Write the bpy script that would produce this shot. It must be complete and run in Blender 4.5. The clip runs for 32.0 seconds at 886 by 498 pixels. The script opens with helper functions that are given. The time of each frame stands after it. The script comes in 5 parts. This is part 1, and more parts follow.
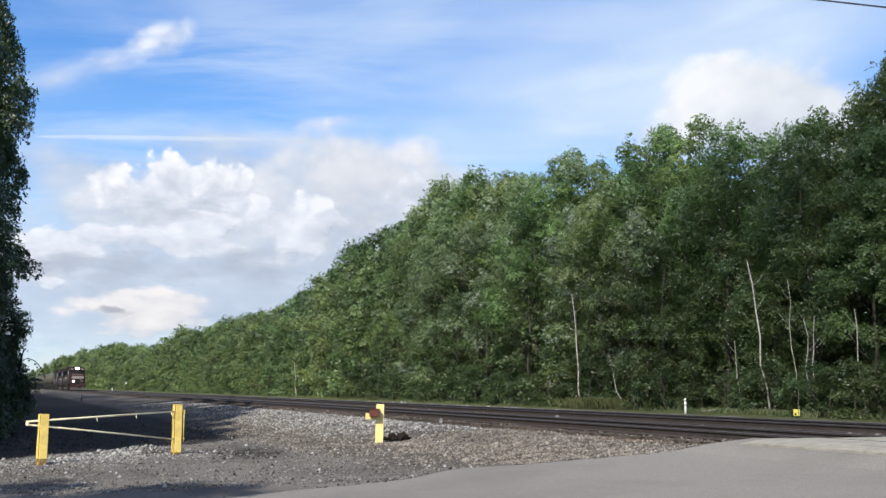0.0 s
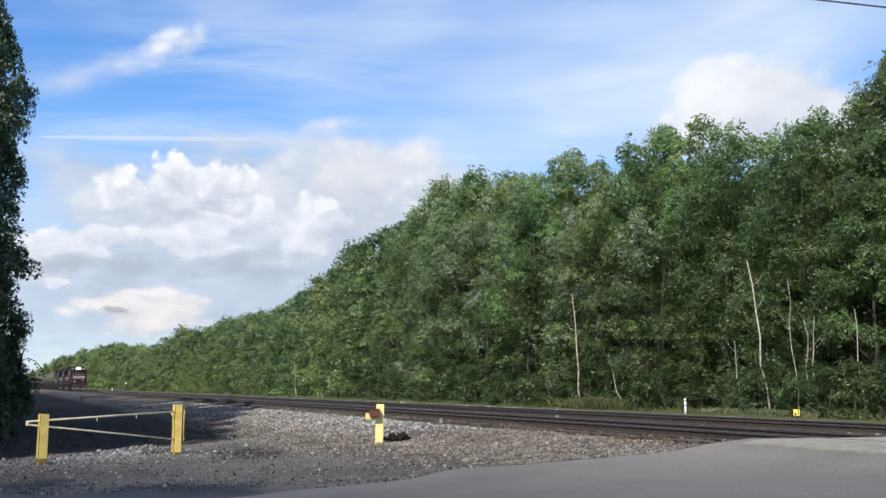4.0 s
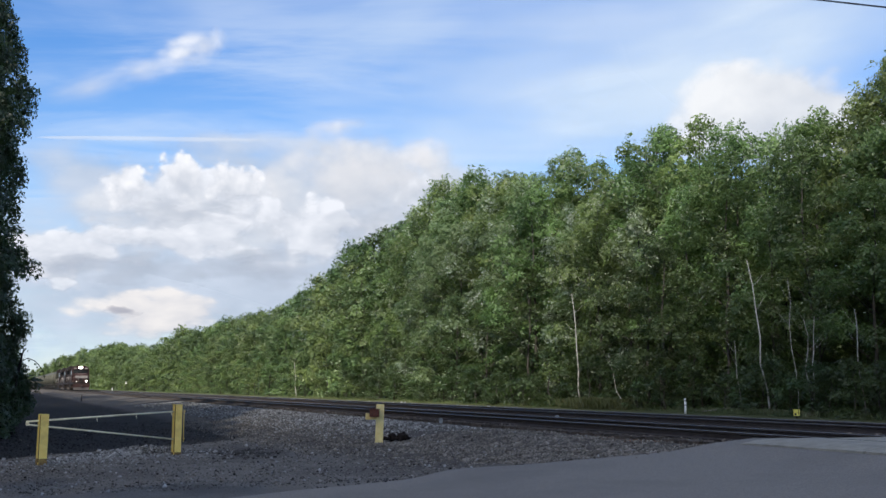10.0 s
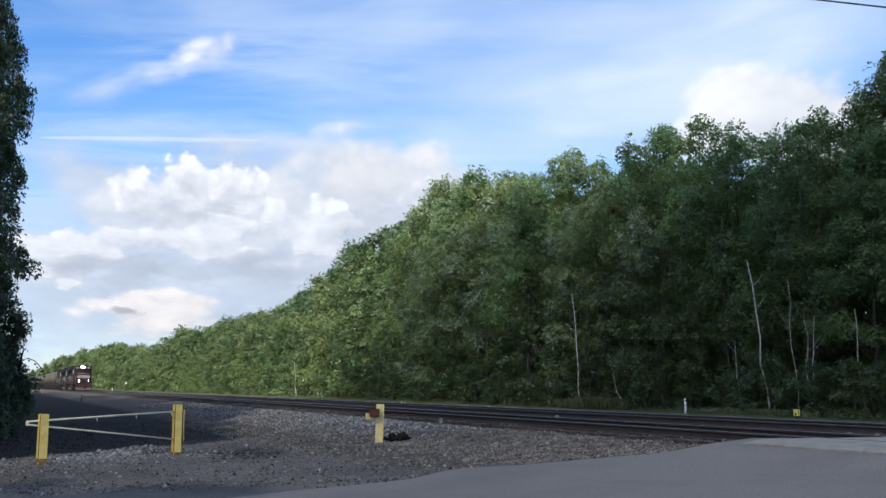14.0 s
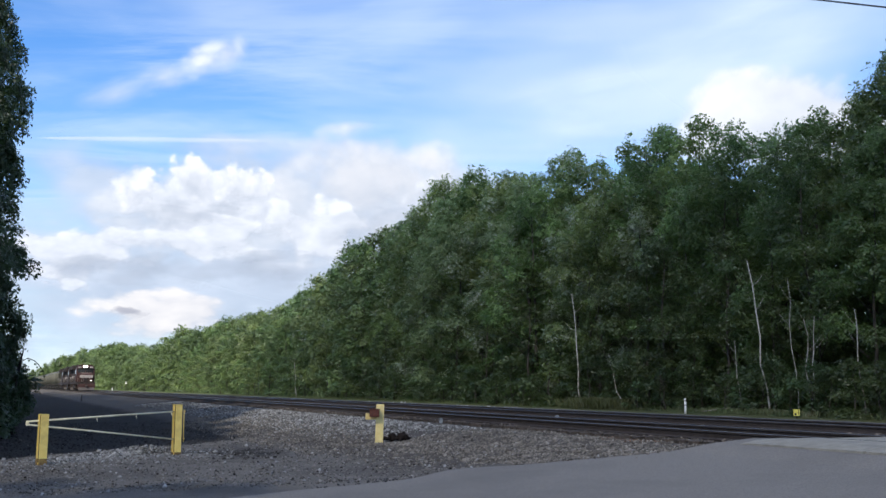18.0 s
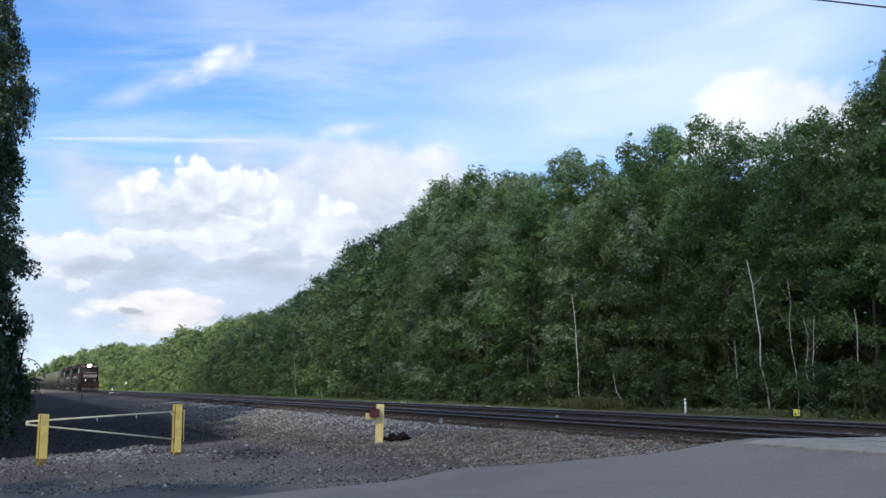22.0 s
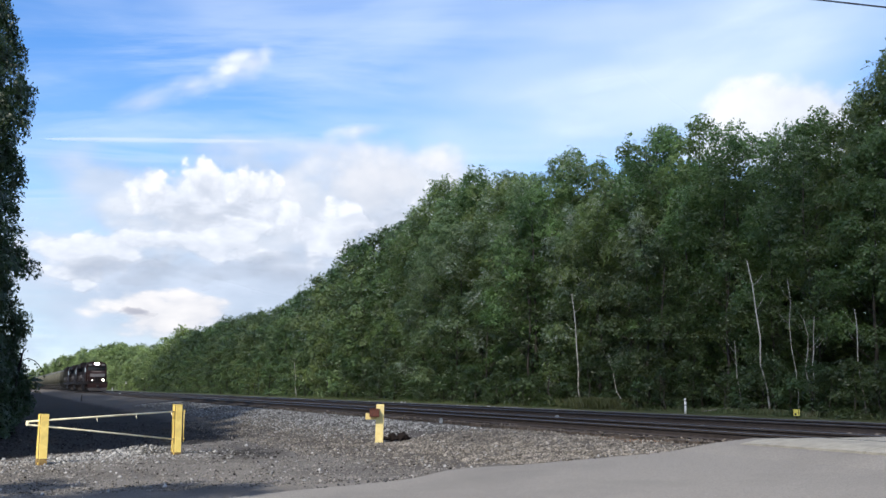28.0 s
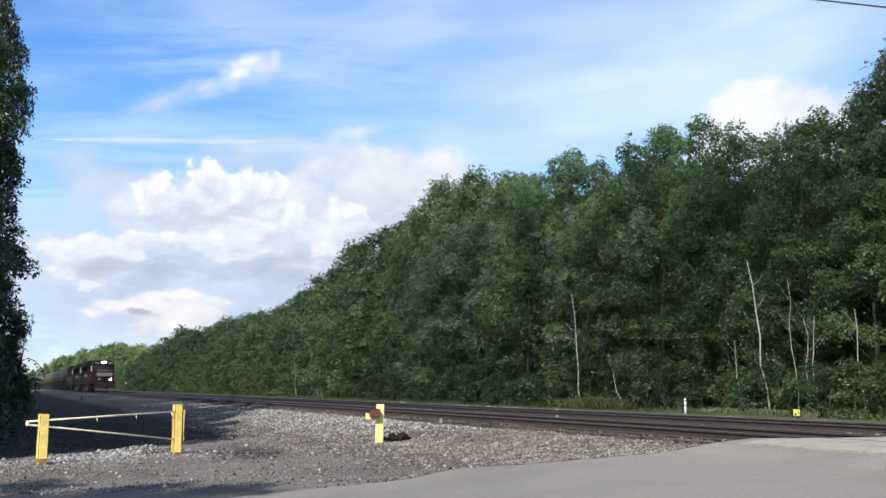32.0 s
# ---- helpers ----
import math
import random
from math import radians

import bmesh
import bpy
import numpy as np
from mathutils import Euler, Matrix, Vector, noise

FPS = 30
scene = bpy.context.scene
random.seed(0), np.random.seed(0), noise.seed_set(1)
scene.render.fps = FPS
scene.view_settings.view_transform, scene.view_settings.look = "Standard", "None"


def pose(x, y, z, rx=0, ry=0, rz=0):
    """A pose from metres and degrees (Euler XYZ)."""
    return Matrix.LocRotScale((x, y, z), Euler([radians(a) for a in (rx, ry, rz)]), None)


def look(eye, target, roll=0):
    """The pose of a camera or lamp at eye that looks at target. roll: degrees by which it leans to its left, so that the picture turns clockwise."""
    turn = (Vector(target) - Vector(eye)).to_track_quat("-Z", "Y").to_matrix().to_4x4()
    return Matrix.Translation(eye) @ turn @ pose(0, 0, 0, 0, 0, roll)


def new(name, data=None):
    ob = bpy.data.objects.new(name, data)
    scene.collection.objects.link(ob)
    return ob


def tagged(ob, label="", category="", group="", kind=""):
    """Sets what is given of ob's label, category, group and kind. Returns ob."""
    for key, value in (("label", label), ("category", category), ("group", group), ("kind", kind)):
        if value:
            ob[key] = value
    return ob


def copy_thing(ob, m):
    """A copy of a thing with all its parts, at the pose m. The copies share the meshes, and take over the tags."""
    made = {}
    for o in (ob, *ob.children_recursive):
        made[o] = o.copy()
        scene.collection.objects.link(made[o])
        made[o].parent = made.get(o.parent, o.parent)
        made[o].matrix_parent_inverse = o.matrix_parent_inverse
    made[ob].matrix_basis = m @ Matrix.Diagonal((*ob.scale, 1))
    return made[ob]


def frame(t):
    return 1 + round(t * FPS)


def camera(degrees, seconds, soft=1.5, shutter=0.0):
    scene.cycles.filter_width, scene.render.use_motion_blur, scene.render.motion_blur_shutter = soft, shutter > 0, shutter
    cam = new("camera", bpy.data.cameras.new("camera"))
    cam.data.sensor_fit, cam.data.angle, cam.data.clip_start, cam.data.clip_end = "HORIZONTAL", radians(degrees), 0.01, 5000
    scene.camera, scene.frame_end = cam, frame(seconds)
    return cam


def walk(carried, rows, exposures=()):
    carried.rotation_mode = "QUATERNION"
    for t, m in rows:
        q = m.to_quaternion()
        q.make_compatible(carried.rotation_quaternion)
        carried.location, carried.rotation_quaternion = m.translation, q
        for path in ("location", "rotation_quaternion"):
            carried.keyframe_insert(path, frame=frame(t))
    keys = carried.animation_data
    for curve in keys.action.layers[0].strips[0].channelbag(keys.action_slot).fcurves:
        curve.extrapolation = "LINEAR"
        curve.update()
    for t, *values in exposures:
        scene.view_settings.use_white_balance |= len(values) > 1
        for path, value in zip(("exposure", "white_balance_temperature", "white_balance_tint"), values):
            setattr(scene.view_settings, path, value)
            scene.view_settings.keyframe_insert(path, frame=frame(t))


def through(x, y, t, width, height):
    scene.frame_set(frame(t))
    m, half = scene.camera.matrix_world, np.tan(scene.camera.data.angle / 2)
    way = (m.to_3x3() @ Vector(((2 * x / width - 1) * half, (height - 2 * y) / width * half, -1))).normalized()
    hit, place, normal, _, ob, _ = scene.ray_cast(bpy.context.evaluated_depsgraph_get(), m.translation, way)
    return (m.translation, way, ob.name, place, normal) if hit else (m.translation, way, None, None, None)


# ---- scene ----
cam = camera(45, 32.0)
EYE = (0.0, 0.0, 1.6)
CAM = pose(*EYE, 90 + 7.301, 0, 0)
walk(cam, [(0.0, CAM), (32.0, CAM)], exposures=[(0.0, 0.96, 6380, 11), (3.5, 0.96, 6380, 11), (8.0, 0.88, 6450, 11), (12.0, 0.97, 6400, 11), (19.0, 1.09, 6250, 11), (25.0, 1.09, 6250, 11), (28.0, 1.08, 6280, 11), (32.0, 1.08, 6280, 11)])

# ---- plan: s runs along the railway, p square to it, both from the camera's foot ----
U = Vector((-0.37879, 0.92548, 0.0))
N = Vector((0.92548, 0.37879, 0.0))
RAIL_Z = 0.75
NEAR_TRACK, FAR_TRACK = 13.42, 17.95
YAW = math.degrees(math.atan2(-U.x, U.y))
WIND = Vector((3.5, 4.9, 0.0))


def at(s, p, z=0.0):
    return U * s + N * p + Vector((0, 0, z))


def smooth(a, b, x):
    k = min(1.0, max(0.0, (x - a) / (b - a)))
    return k * k * (3 - 2 * k)


# the asphalt's gravelly edge: (p, s)
ROAD_SIDE = [(-60, 12.0), (0.0, 14.0), (3.2, 15.8), (4.6, 16.6), (6.4, 17.0), (7.5, 17.9), (8.4, 17.3), (9.9, 16.7), (10.7, 16.1), (11.1, 15.5), (11.4, 15.1), (12.6, 15.2), (200, 15.2)]


def road_edge(p):
    for (a, sa), (b, sb) in zip(ROAD_SIDE, ROAD_SIDE[1:]):
        if a <= p <= b:
            return sa + (sb - sa) * (p - a) / (b - a)
    return 15.1


def ground_z(s, p):
    foot = 7.4 - 1.6 * smooth(26, 60, s)
    bank = 0.51 * smooth(foot - 1.2, 12.3, p) ** 1.15
    bank += 0.05 * smooth(20.5, 23, p) - 0.012 * (1 - smooth(26, 33, s)) * smooth(10.6, 11.9, p) * (1 - smooth(12.4, 12.9, p))
    ramp = 0.70 * max(0.0, min(1.0, (p - 4.0) / 8.5)) ** 1.9 - 0.10 * smooth(20.5, 24, p)
    ramp += 0.13 * smooth(10.6, 11.4, p) * (1 - smooth(11.6, 12.6, p))
    edge = road_edge(p)
    k = smooth(edge - 0.1, edge + 1.4, s)
    return ramp * (1 - k) + bank * k


# ---- sky, sun ----
SUN_EL, SUN_AZ = radians(39), radians(202)      # azimuth clockwise from +y: from behind the camera, a little to its left
SUN_DIR = Vector((math.sin(SUN_AZ) * math.cos(SUN_EL), math.cos(SUN_AZ) * math.cos(SUN_EL), math.sin(SUN_EL)))
sun = new("sun", bpy.data.lights.new("sun", "SUN"))
sun.data.energy, sun.data.angle, sun.data.color = 3.2, radians(0.6), (1.0, 0.94, 0.835)
sun.matrix_world = look(SUN_DIR * 100, (0, 0, 0))

world = bpy.data.worlds.new("sky")
scene.world = world
world.use_nodes = True


def node(tree, kind, inputs=None):
    nd = tree.nodes.new(kind)
    for k, v in (inputs or {}).items():
        sock = nd.inputs[k]
        if isinstance(v, bpy.types.NodeSocket):
            tree.links.new(v, sock)
        else:
            sock.default_value = v
    return nd


def math_node(tree, op, a, b=0.0, c=0.0, clamp=False):
    nd = node(tree, "ShaderNodeMath", {0: a, 1: b, 2: c})
    nd.operation, nd.use_clamp = op, clamp
    return nd.outputs[0]


def range_node(tree, value, lo, hi):
    """0 at lo, 1 at hi, smooth between."""
    nd = node(tree, "ShaderNodeMapRange", {"Value": value, "From Min": lo, "From Max": hi})
    nd.interpolation_type = "SMOOTHSTEP"
    return nd.outputs[0]


def ramp_node(tree, fac, stops):
    nd = node(tree, "ShaderNodeValToRGB", {0: fac})
    els = nd.color_ramp.elements
    while len(els) < len(stops):
        els.new(0.5)
    for el, (pos, col) in zip(els, stops):
        el.position, el.color = pos, (*col, 1.0) if len(col) == 3 else col
    return nd.outputs[0]


def mix_node(tree, fac, a, b, blend="MIX"):
    nd = tree.nodes.new("ShaderNodeMix")
    nd.data_type, nd.blend_type = "RGBA", blend
    for i, v in ((0, fac), (6, a), (7, b)):
        if isinstance(v, bpy.types.NodeSocket):
            tree.links.new(v, nd.inputs[i])
        else:
            nd.inputs[i].default_value = v if i == 0 else (*v, 1.0)[:4]
    return nd.outputs[2]


def noise_node(tree, vec, scale, detail=4.0, rough=0.55, distort=0.0):
    return node(tree, "ShaderNodeTexNoise", {"Vector": vec, "Scale": scale, "Detail": detail, "Roughness": rough, "Distortion": distort}).outputs[0]


def build_sky():
    t = world.node_tree
    t.nodes.clear()
    sky = node(t, "ShaderNodeTexSky")
    sky.sky_type, sky.sun_disc = "NISHITA", False
    sky.sun_elevation, sky.sun_rotation = SUN_EL, SUN_AZ
    sky.air_density, sky.dust_density, sky.ozone_density = 1.0, 0.6, 2.5
    way = node(t, "ShaderNodeTexCoord").outputs["Generated"]
    sep = node(t, "ShaderNodeSeparateXYZ", {0: way}).outputs
    up = math_node(t, "MAXIMUM", sep[2], 0.03)
    # high cirrus on a flat layer, drawn out into streaks
    flat = node(t, "ShaderNodeCombineXYZ", {0: math_node(t, "DIVIDE", sep[0], up), 1: math_node(t, "DIVIDE", sep[1], up), 2: 0.0}).outputs[0]
    turned = node(t, "ShaderNodeMapping", {"Vector": flat, "Rotation": (0, 0, radians(-24)), "Scale": (0.30, 0.85, 1)}).outputs[0]
    streak = noise_node(t, turned, 1.5, 9, 0.60, 0.9)
    broad = noise_node(t, flat, 0.62, 4, 0.55, 0.5)
    cirrus = math_node(t, "MULTIPLY", range_node(t, streak, 0.36, 0.70), range_node(t, broad, 0.30, 0.60))
    low = ramp_node(t, sep[2], [(0.0, (1, 1, 1)), (0.12, (0.72, 0.72, 0.72)), (0.22, (0.30, 0.30, 0.30)), (0.34, (0, 0, 0))])
    lumps = noise_node(t, node(t, "ShaderNodeMapping", {"Vector": way, "Scale": (1, 1, 2.6)}).outputs[0], 5.0, 7, 0.6, 0.3)
    low = math_node(t, "MULTIPLY", low, math_node(t, "MULTIPLY_ADD", range_node(t, lumps, 0.35, 0.65), 0.45, 0.50))
    # cloud white added above the view to whiten and lift the fill light
    cover = math_node(t, "MULTIPLY", range_node(t, sep[2], 0.40, 0.62), range_node(t, lumps, 0.36, 0.60))
    veil = math_node(t, "MAXIMUM", math_node(t, "MULTIPLY", cirrus, 0.42), math_node(t, "MULTIPLY", cover, 0.60))
    blue = node(t, "ShaderNodeHueSaturation", {"Color": sky.outputs[0], "Hue": 0.509, "Saturation": 1.36, "Value": 0.62}).outputs[0]
    col = mix_node(t, veil, mix_node(t, low, blue, (1.86, 2.4, 3.12)), (2.9, 3.2, 3.55))
    bg = node(t, "ShaderNodeBackground", {"Color": col, "Strength": 0.150})
    node(t, "ShaderNodeOutputWorld", {"Surface": bg.outputs[0]})


build_sky()


# ---- materials ----
def material(name):
    m = bpy.data.materials.new(name)
    m.use_nodes = True
    m.node_tree.nodes.clear()
    return m, m.node_tree


def finish(t, shader):
    node(t, "ShaderNodeOutputMaterial", {"Surface": shader})


def surface(name, col_a, col_b, scale=8.0, rough=0.8, metal=0.0, bump=0.0, bump_scale=60.0, stain=None, stain_scale=1.2, stain_amount=0.6,
            random_tint=0.0, island_tint=0.0, coords="Object", detail=6.0, coat=0.0, spec=0.5):
    m, t = material(name)
    vec = node(t, "ShaderNodeTexCoord").outputs[coords]
    col = mix_node(t, ramp_node(t, noise_node(t, vec, scale, detail, 0.6), [(0.32, (0, 0, 0)), (0.68, (1, 1, 1))]), col_a, col_b)
    if stain:
        k = ramp_node(t, noise_node(t, vec, stain_scale, 5, 0.6, 0.4), [(0.45, (0, 0, 0)), (0.72, (1, 1, 1))])
        col = mix_node(t, math_node(t, "MULTIPLY", k, stain_amount), col, stain)
    for amount, source in ((random_tint, "ShaderNodeObjectInfo"), (island_tint, "ShaderNodeNewGeometry")):
        if amount:
            r = node(t, source).outputs["Random" if source == "ShaderNodeObjectInfo" else "Random Per Island"]
            v = math_node(t, "MULTIPLY_ADD", r, 2 * amount, 1 - amount)
            hsv = node(t, "ShaderNodeHueSaturation", {"Color": col, "Value": v})
            col = hsv.outputs[0]
    ins = {"Base Color": col, "Roughness": rough, "Metallic": metal, "Coat Weight": coat, "Specular IOR Level": spec}
    if bump:
        b = node(t, "ShaderNodeBump", {"Height": noise_node(t, vec, bump_scale, 5, 0.65), "Strength": bump, "Distance": 0.02})
        ins["Normal"] = b.outputs[0]
    finish(t, node(t, "ShaderNodeBsdfPrincipled", ins).outputs[0])
    return m


def leaf_material(name, dark, light, silver, silver_amount=0.12, through=0.24):
    m, t = material(name)
    isl = node(t, "ShaderNodeNewGeometry").outputs["Random Per Island"]
    obj = node(t, "ShaderNodeObjectInfo").outputs["Random"]
    vec = node(t, "ShaderNodeTexCoord").outputs["Object"]
    patch = noise_node(t, vec, 0.45, 3, 0.5)
    k = math_node(t, "ADD", math_node(t, "ADD", math_node(t, "MULTIPLY", isl, 0.10), math_node(t, "MULTIPLY", range_node(t, noise_node(t, vec, 2.6, 2, 0.6), 0.3, 0.7), 0.28)), math_node(t, "MULTIPLY", ramp_node(t, patch, [(0.35, (0, 0, 0)), (0.65, (1, 1, 1))]), 0.60))
    col = mix_node(t, k, dark, light)
    pale = math_node(t, "MULTIPLY", math_node(t, "GREATER_THAN", math_node(t, "FRACT", math_node(t, "MULTIPLY", isl, 17.3)), math_node(t, "MULTIPLY_ADD", math_node(t, "FRACT", math_node(t, "MULTIPLY", obj, 3.3)), -2.0 * silver_amount, 1.0)),
                     ramp_node(t, noise_node(t, vec, 0.7, 2, 0.5), [(0.42, (0, 0, 0)), (0.6, (1, 1, 1))]))
    col = mix_node(t, pale, col, silver)
    hue = math_node(t, "MULTIPLY_ADD", obj, 0.05, 0.475)
    val = math_node(t, "MULTIPLY_ADD", math_node(t, "FRACT", math_node(t, "MULTIPLY", obj, 7.7)), 0.42, 0.57)
    val = math_node(t, "ADD", val, math_node(t, "MULTIPLY", range_node(t, noise_node(t, vec, 0.16, 2, 0.5), 0.35, 0.65), 0.45))
    col = node(t, "ShaderNodeHueSaturation", {"Color": col, "Hue": hue, "Value": val}).outputs[0]
    gloss = node(t, "ShaderNodeBsdfPrincipled", {"Base Color": col, "Roughness": 0.42, "Specular IOR Level": 0.42})
    # translucent tint set bright to lift the leaves where they lie in shade
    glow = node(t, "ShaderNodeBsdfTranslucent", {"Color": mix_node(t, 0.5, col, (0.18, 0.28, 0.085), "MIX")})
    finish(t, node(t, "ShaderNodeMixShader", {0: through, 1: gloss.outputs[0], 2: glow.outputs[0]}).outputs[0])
    return m


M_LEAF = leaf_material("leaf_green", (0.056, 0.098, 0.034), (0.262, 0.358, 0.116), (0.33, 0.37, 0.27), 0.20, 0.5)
M_LEAF_DEEP_SHADED = leaf_material("leaf_deep_green_shaded", (0.036, 0.068, 0.026), (0.180, 0.252, 0.082), (0.25, 0.28, 0.20), 0.14, 0.5)
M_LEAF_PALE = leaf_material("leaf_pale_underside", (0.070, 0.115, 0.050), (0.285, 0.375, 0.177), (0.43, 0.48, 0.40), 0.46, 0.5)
# darkened to paint the shade low in the wood
M_LEAF_SHRUB_SHADED = leaf_material("leaf_shrub_shaded", (0.021, 0.040, 0.014), (0.092, 0.132, 0.042), (0.16, 0.21, 0.12), 0.12)
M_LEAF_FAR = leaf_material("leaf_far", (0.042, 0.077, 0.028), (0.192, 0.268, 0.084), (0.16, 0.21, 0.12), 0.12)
# the shade on the left trees is put into this dark leaf colour
M_LEAF_SHADED = leaf_material("leaf_dark", (0.018, 0.035, 0.014), (0.050, 0.085, 0.028), (0.10, 0.13, 0.09), 0.10, 0.22)
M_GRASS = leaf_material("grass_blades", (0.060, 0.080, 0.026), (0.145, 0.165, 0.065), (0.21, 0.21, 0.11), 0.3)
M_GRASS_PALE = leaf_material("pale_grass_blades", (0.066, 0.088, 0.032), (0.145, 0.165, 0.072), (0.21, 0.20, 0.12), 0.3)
M_BARK = surface("bark", (0.028, 0.024, 0.019), (0.066, 0.056, 0.046), 14, 0.9, bump=0.6, bump_scale=30)
M_BIRCH = surface("birch_bark", (0.276, 0.259, 0.224), (0.552, 0.523, 0.471), 7, 0.75, bump=0.3, stain=(0.06, 0.05, 0.045), stain_scale=5, stain_amount=0.6)
M_YELLOW = surface("yellow_paint", (0.86, 0.61, 0.14), (0.95, 0.73, 0.22), 9, 0.5, bump=0.15, stain=(0.35, 0.20, 0.05), stain_scale=4, stain_amount=0.45)
M_YELLOW_POST = surface("weathered_yellow_paint", (0.76, 0.58, 0.20), (0.88, 0.72, 0.32), 7, 0.6, bump=0.2, stain=(0.36, 0.25, 0.10), stain_scale=3, stain_amount=0.4)
M_SNAG = surface("dead_dark_bark", (0.015, 0.012, 0.010), (0.035, 0.028, 0.024), 14, 0.95)
M_YELLOW_PALE = surface("faded_yellow_paint", (0.88, 0.77, 0.47), (0.94, 0.86, 0.60), 12, 0.5, bump=0.15, stain=(0.20, 0.12, 0.06), stain_scale=3.2, stain_amount=0.4)
M_RUST = surface("rusty_steel", (0.060, 0.020, 0.013), (0.13, 0.040, 0.022), 18, 0.85, bump=0.4)
# dark tone that paints the shade inside the gate posts' slots
M_SLOT_SHADE = surface("dark_rust", (0.020, 0.011, 0.008), (0.050, 0.026, 0.018), 14, 0.9)
M_RUST_PAINT = surface("rust_eaten_paint", (0.10, 0.060, 0.030), (0.46, 0.30, 0.08), 16, 0.8, bump=0.3, stain=(0.05, 0.03, 0.02), stain_scale=8, stain_amount=0.8)
M_RAIL_SIDE = surface("rail_steel", (0.028, 0.021, 0.018), (0.055, 0.042, 0.035), 6, 0.8, 0.1, bump=0.3)
M_RAIL_TOP = surface("worn_rail_head", (0.20, 0.185, 0.17), (0.30, 0.28, 0.26), 4, 0.26, 0.85)
M_TIE = surface("creosoted_wood", (0.036, 0.028, 0.022), (0.088, 0.067, 0.050), 10, 0.9, bump=0.7, bump_scale=25, random_tint=0.35)
M_STONE = surface("ballast_stone", (0.138, 0.132, 0.120), (0.335, 0.326, 0.303), 3.0, 0.9, bump=0.3, island_tint=0.85, spec=0.2)
M_STONE_BROWN = surface("brown_stained_stone", (0.094, 0.082, 0.067), (0.258, 0.231, 0.194), 3.0, 0.92, bump=0.3, island_tint=0.6, spec=0.2)
M_STONE_TRACK = surface("oily_track_ballast", (0.080, 0.067, 0.054), (0.172, 0.147, 0.120), 3.0, 0.95, bump=0.3, island_tint=0.5, spec=0.2)
M_STONE_RUST = surface("rust_stained_stone", (0.115, 0.066, 0.040), (0.20, 0.125, 0.080), 3.0, 0.95, bump=0.3, island_tint=0.5, spec=0.2)
M_STONE_DIRTY = surface("dirty_gravel_stone", (0.100, 0.090, 0.079), (0.221, 0.204, 0.184), 3.0, 0.92, bump=0.3, island_tint=0.6, spec=0.2)
# on the soil this dark tone holds part of the trees' shade
M_STONE_DARK = surface("dark_stone", (0.017, 0.0155, 0.014), (0.056, 0.051, 0.046), 3.0, 0.95, bump=0.3, island_tint=0.7, spec=0.15)
M_STONE_PALE = surface("pale_limestone", (0.176, 0.172, 0.163), (0.352, 0.339, 0.318), 4.0, 0.9, bump=0.3, island_tint=0.4)
M_CONCRETE = surface("crossing_concrete", (0.233, 0.216, 0.172), (0.339, 0.314, 0.256), 5, 0.9, bump=0.3, stain=(0.16, 0.145, 0.125), stain_scale=1.6, stain_amount=0.5)
M_ASPHALT = surface("weathered_asphalt", (0.170, 0.156, 0.138), (0.262, 0.243, 0.215), 34.0, 0.9, bump=0.4, bump_scale=150, stain=(0.148, 0.137, 0.123), stain_scale=0.45, stain_amount=0.6, detail=8, spec=0.12)
M_BLACK = surface("dark_locomotive_paint", (0.014, 0.011, 0.011), (0.028, 0.021, 0.020), 2, 0.8, stain=(0.06, 0.045, 0.036), stain_scale=1.1, stain_amount=0.4, spec=0.2)
M_MAROON = surface("maroon_locomotive_paint", (0.025, 0.012, 0.011), (0.040, 0.018, 0.016), 2, 0.75, stain=(0.07, 0.04, 0.034), stain_scale=1.1, stain_amount=0.4, spec=0.2)
M_BAND = surface("off_white_band", (0.16, 0.14, 0.13), (0.26, 0.24, 0.22), 3, 0.8, stain=(0.25, 0.21, 0.18), stain_scale=2, stain_amount=0.5)
M_STEEL = surface("grimy_steel", (0.035, 0.030, 0.027), (0.075, 0.065, 0.058), 5, 0.75, 0.3)
M_HOPPER = surface("grey_hopper_paint", (0.052, 0.053, 0.041), (0.110, 0.108, 0.082), 1.4, 0.65, stain=(0.060, 0.048, 0.038), stain_scale=0.8, stain_amount=0.7, random_tint=0.4, spec=0.15)
M_WHITE = surface("white_paint", (0.66, 0.65, 0.62), (0.80, 0.79, 0.77), 9, 0.6, stain=(0.4, 0.36, 0.3), stain_scale=5, stain_amount=0.4)
M_SIGN_YELLOW = surface("yellow_sign_paint", (0.72, 0.62, 0.10), (0.86, 0.76, 0.20), 9, 0.5)
M_DARK = surface("black_rubber", (0.02, 0.02, 0.02), (0.04, 0.037, 0.035), 6, 0.7)
M_SCRAP = surface("charred_scrap", (0.010, 0.008, 0.007), (0.030, 0.022, 0.018), 9, 0.95, bump=0.6, spec=0.1)
M_BOX = surface("blue_grey_box_paint", (0.16, 0.17, 0.175), (0.24, 0.25, 0.25), 8, 0.6)
M_DEAD = surface("dead_wood", (0.154, 0.133, 0.109), (0.252, 0.231, 0.197), 11, 0.9, bump=0.4)


def lamp_material(name, colour, strength):
    m, t = material(name)
    finish(t, node(t, "ShaderNodeEmission", {"Color": (*colour, 1), "Strength": strength}).outputs[0])
    return m


M_LAMP = lamp_material("lit_headlight", (1.0, 0.93, 0.80), 60)
M_DITCH = lamp_material("lit_ditch_light", (1.0, 0.92, 0.80), 12)


def glass_material():
    m, t = material("dark_cab_glass")
    finish(t, node(t, "ShaderNodeBsdfPrincipled", {"Base Color": (0.012, 0.014, 0.016, 1), "Roughness": 0.06, "IOR": 1.5}).outputs[0])
    return m


M_GLASS = glass_material()


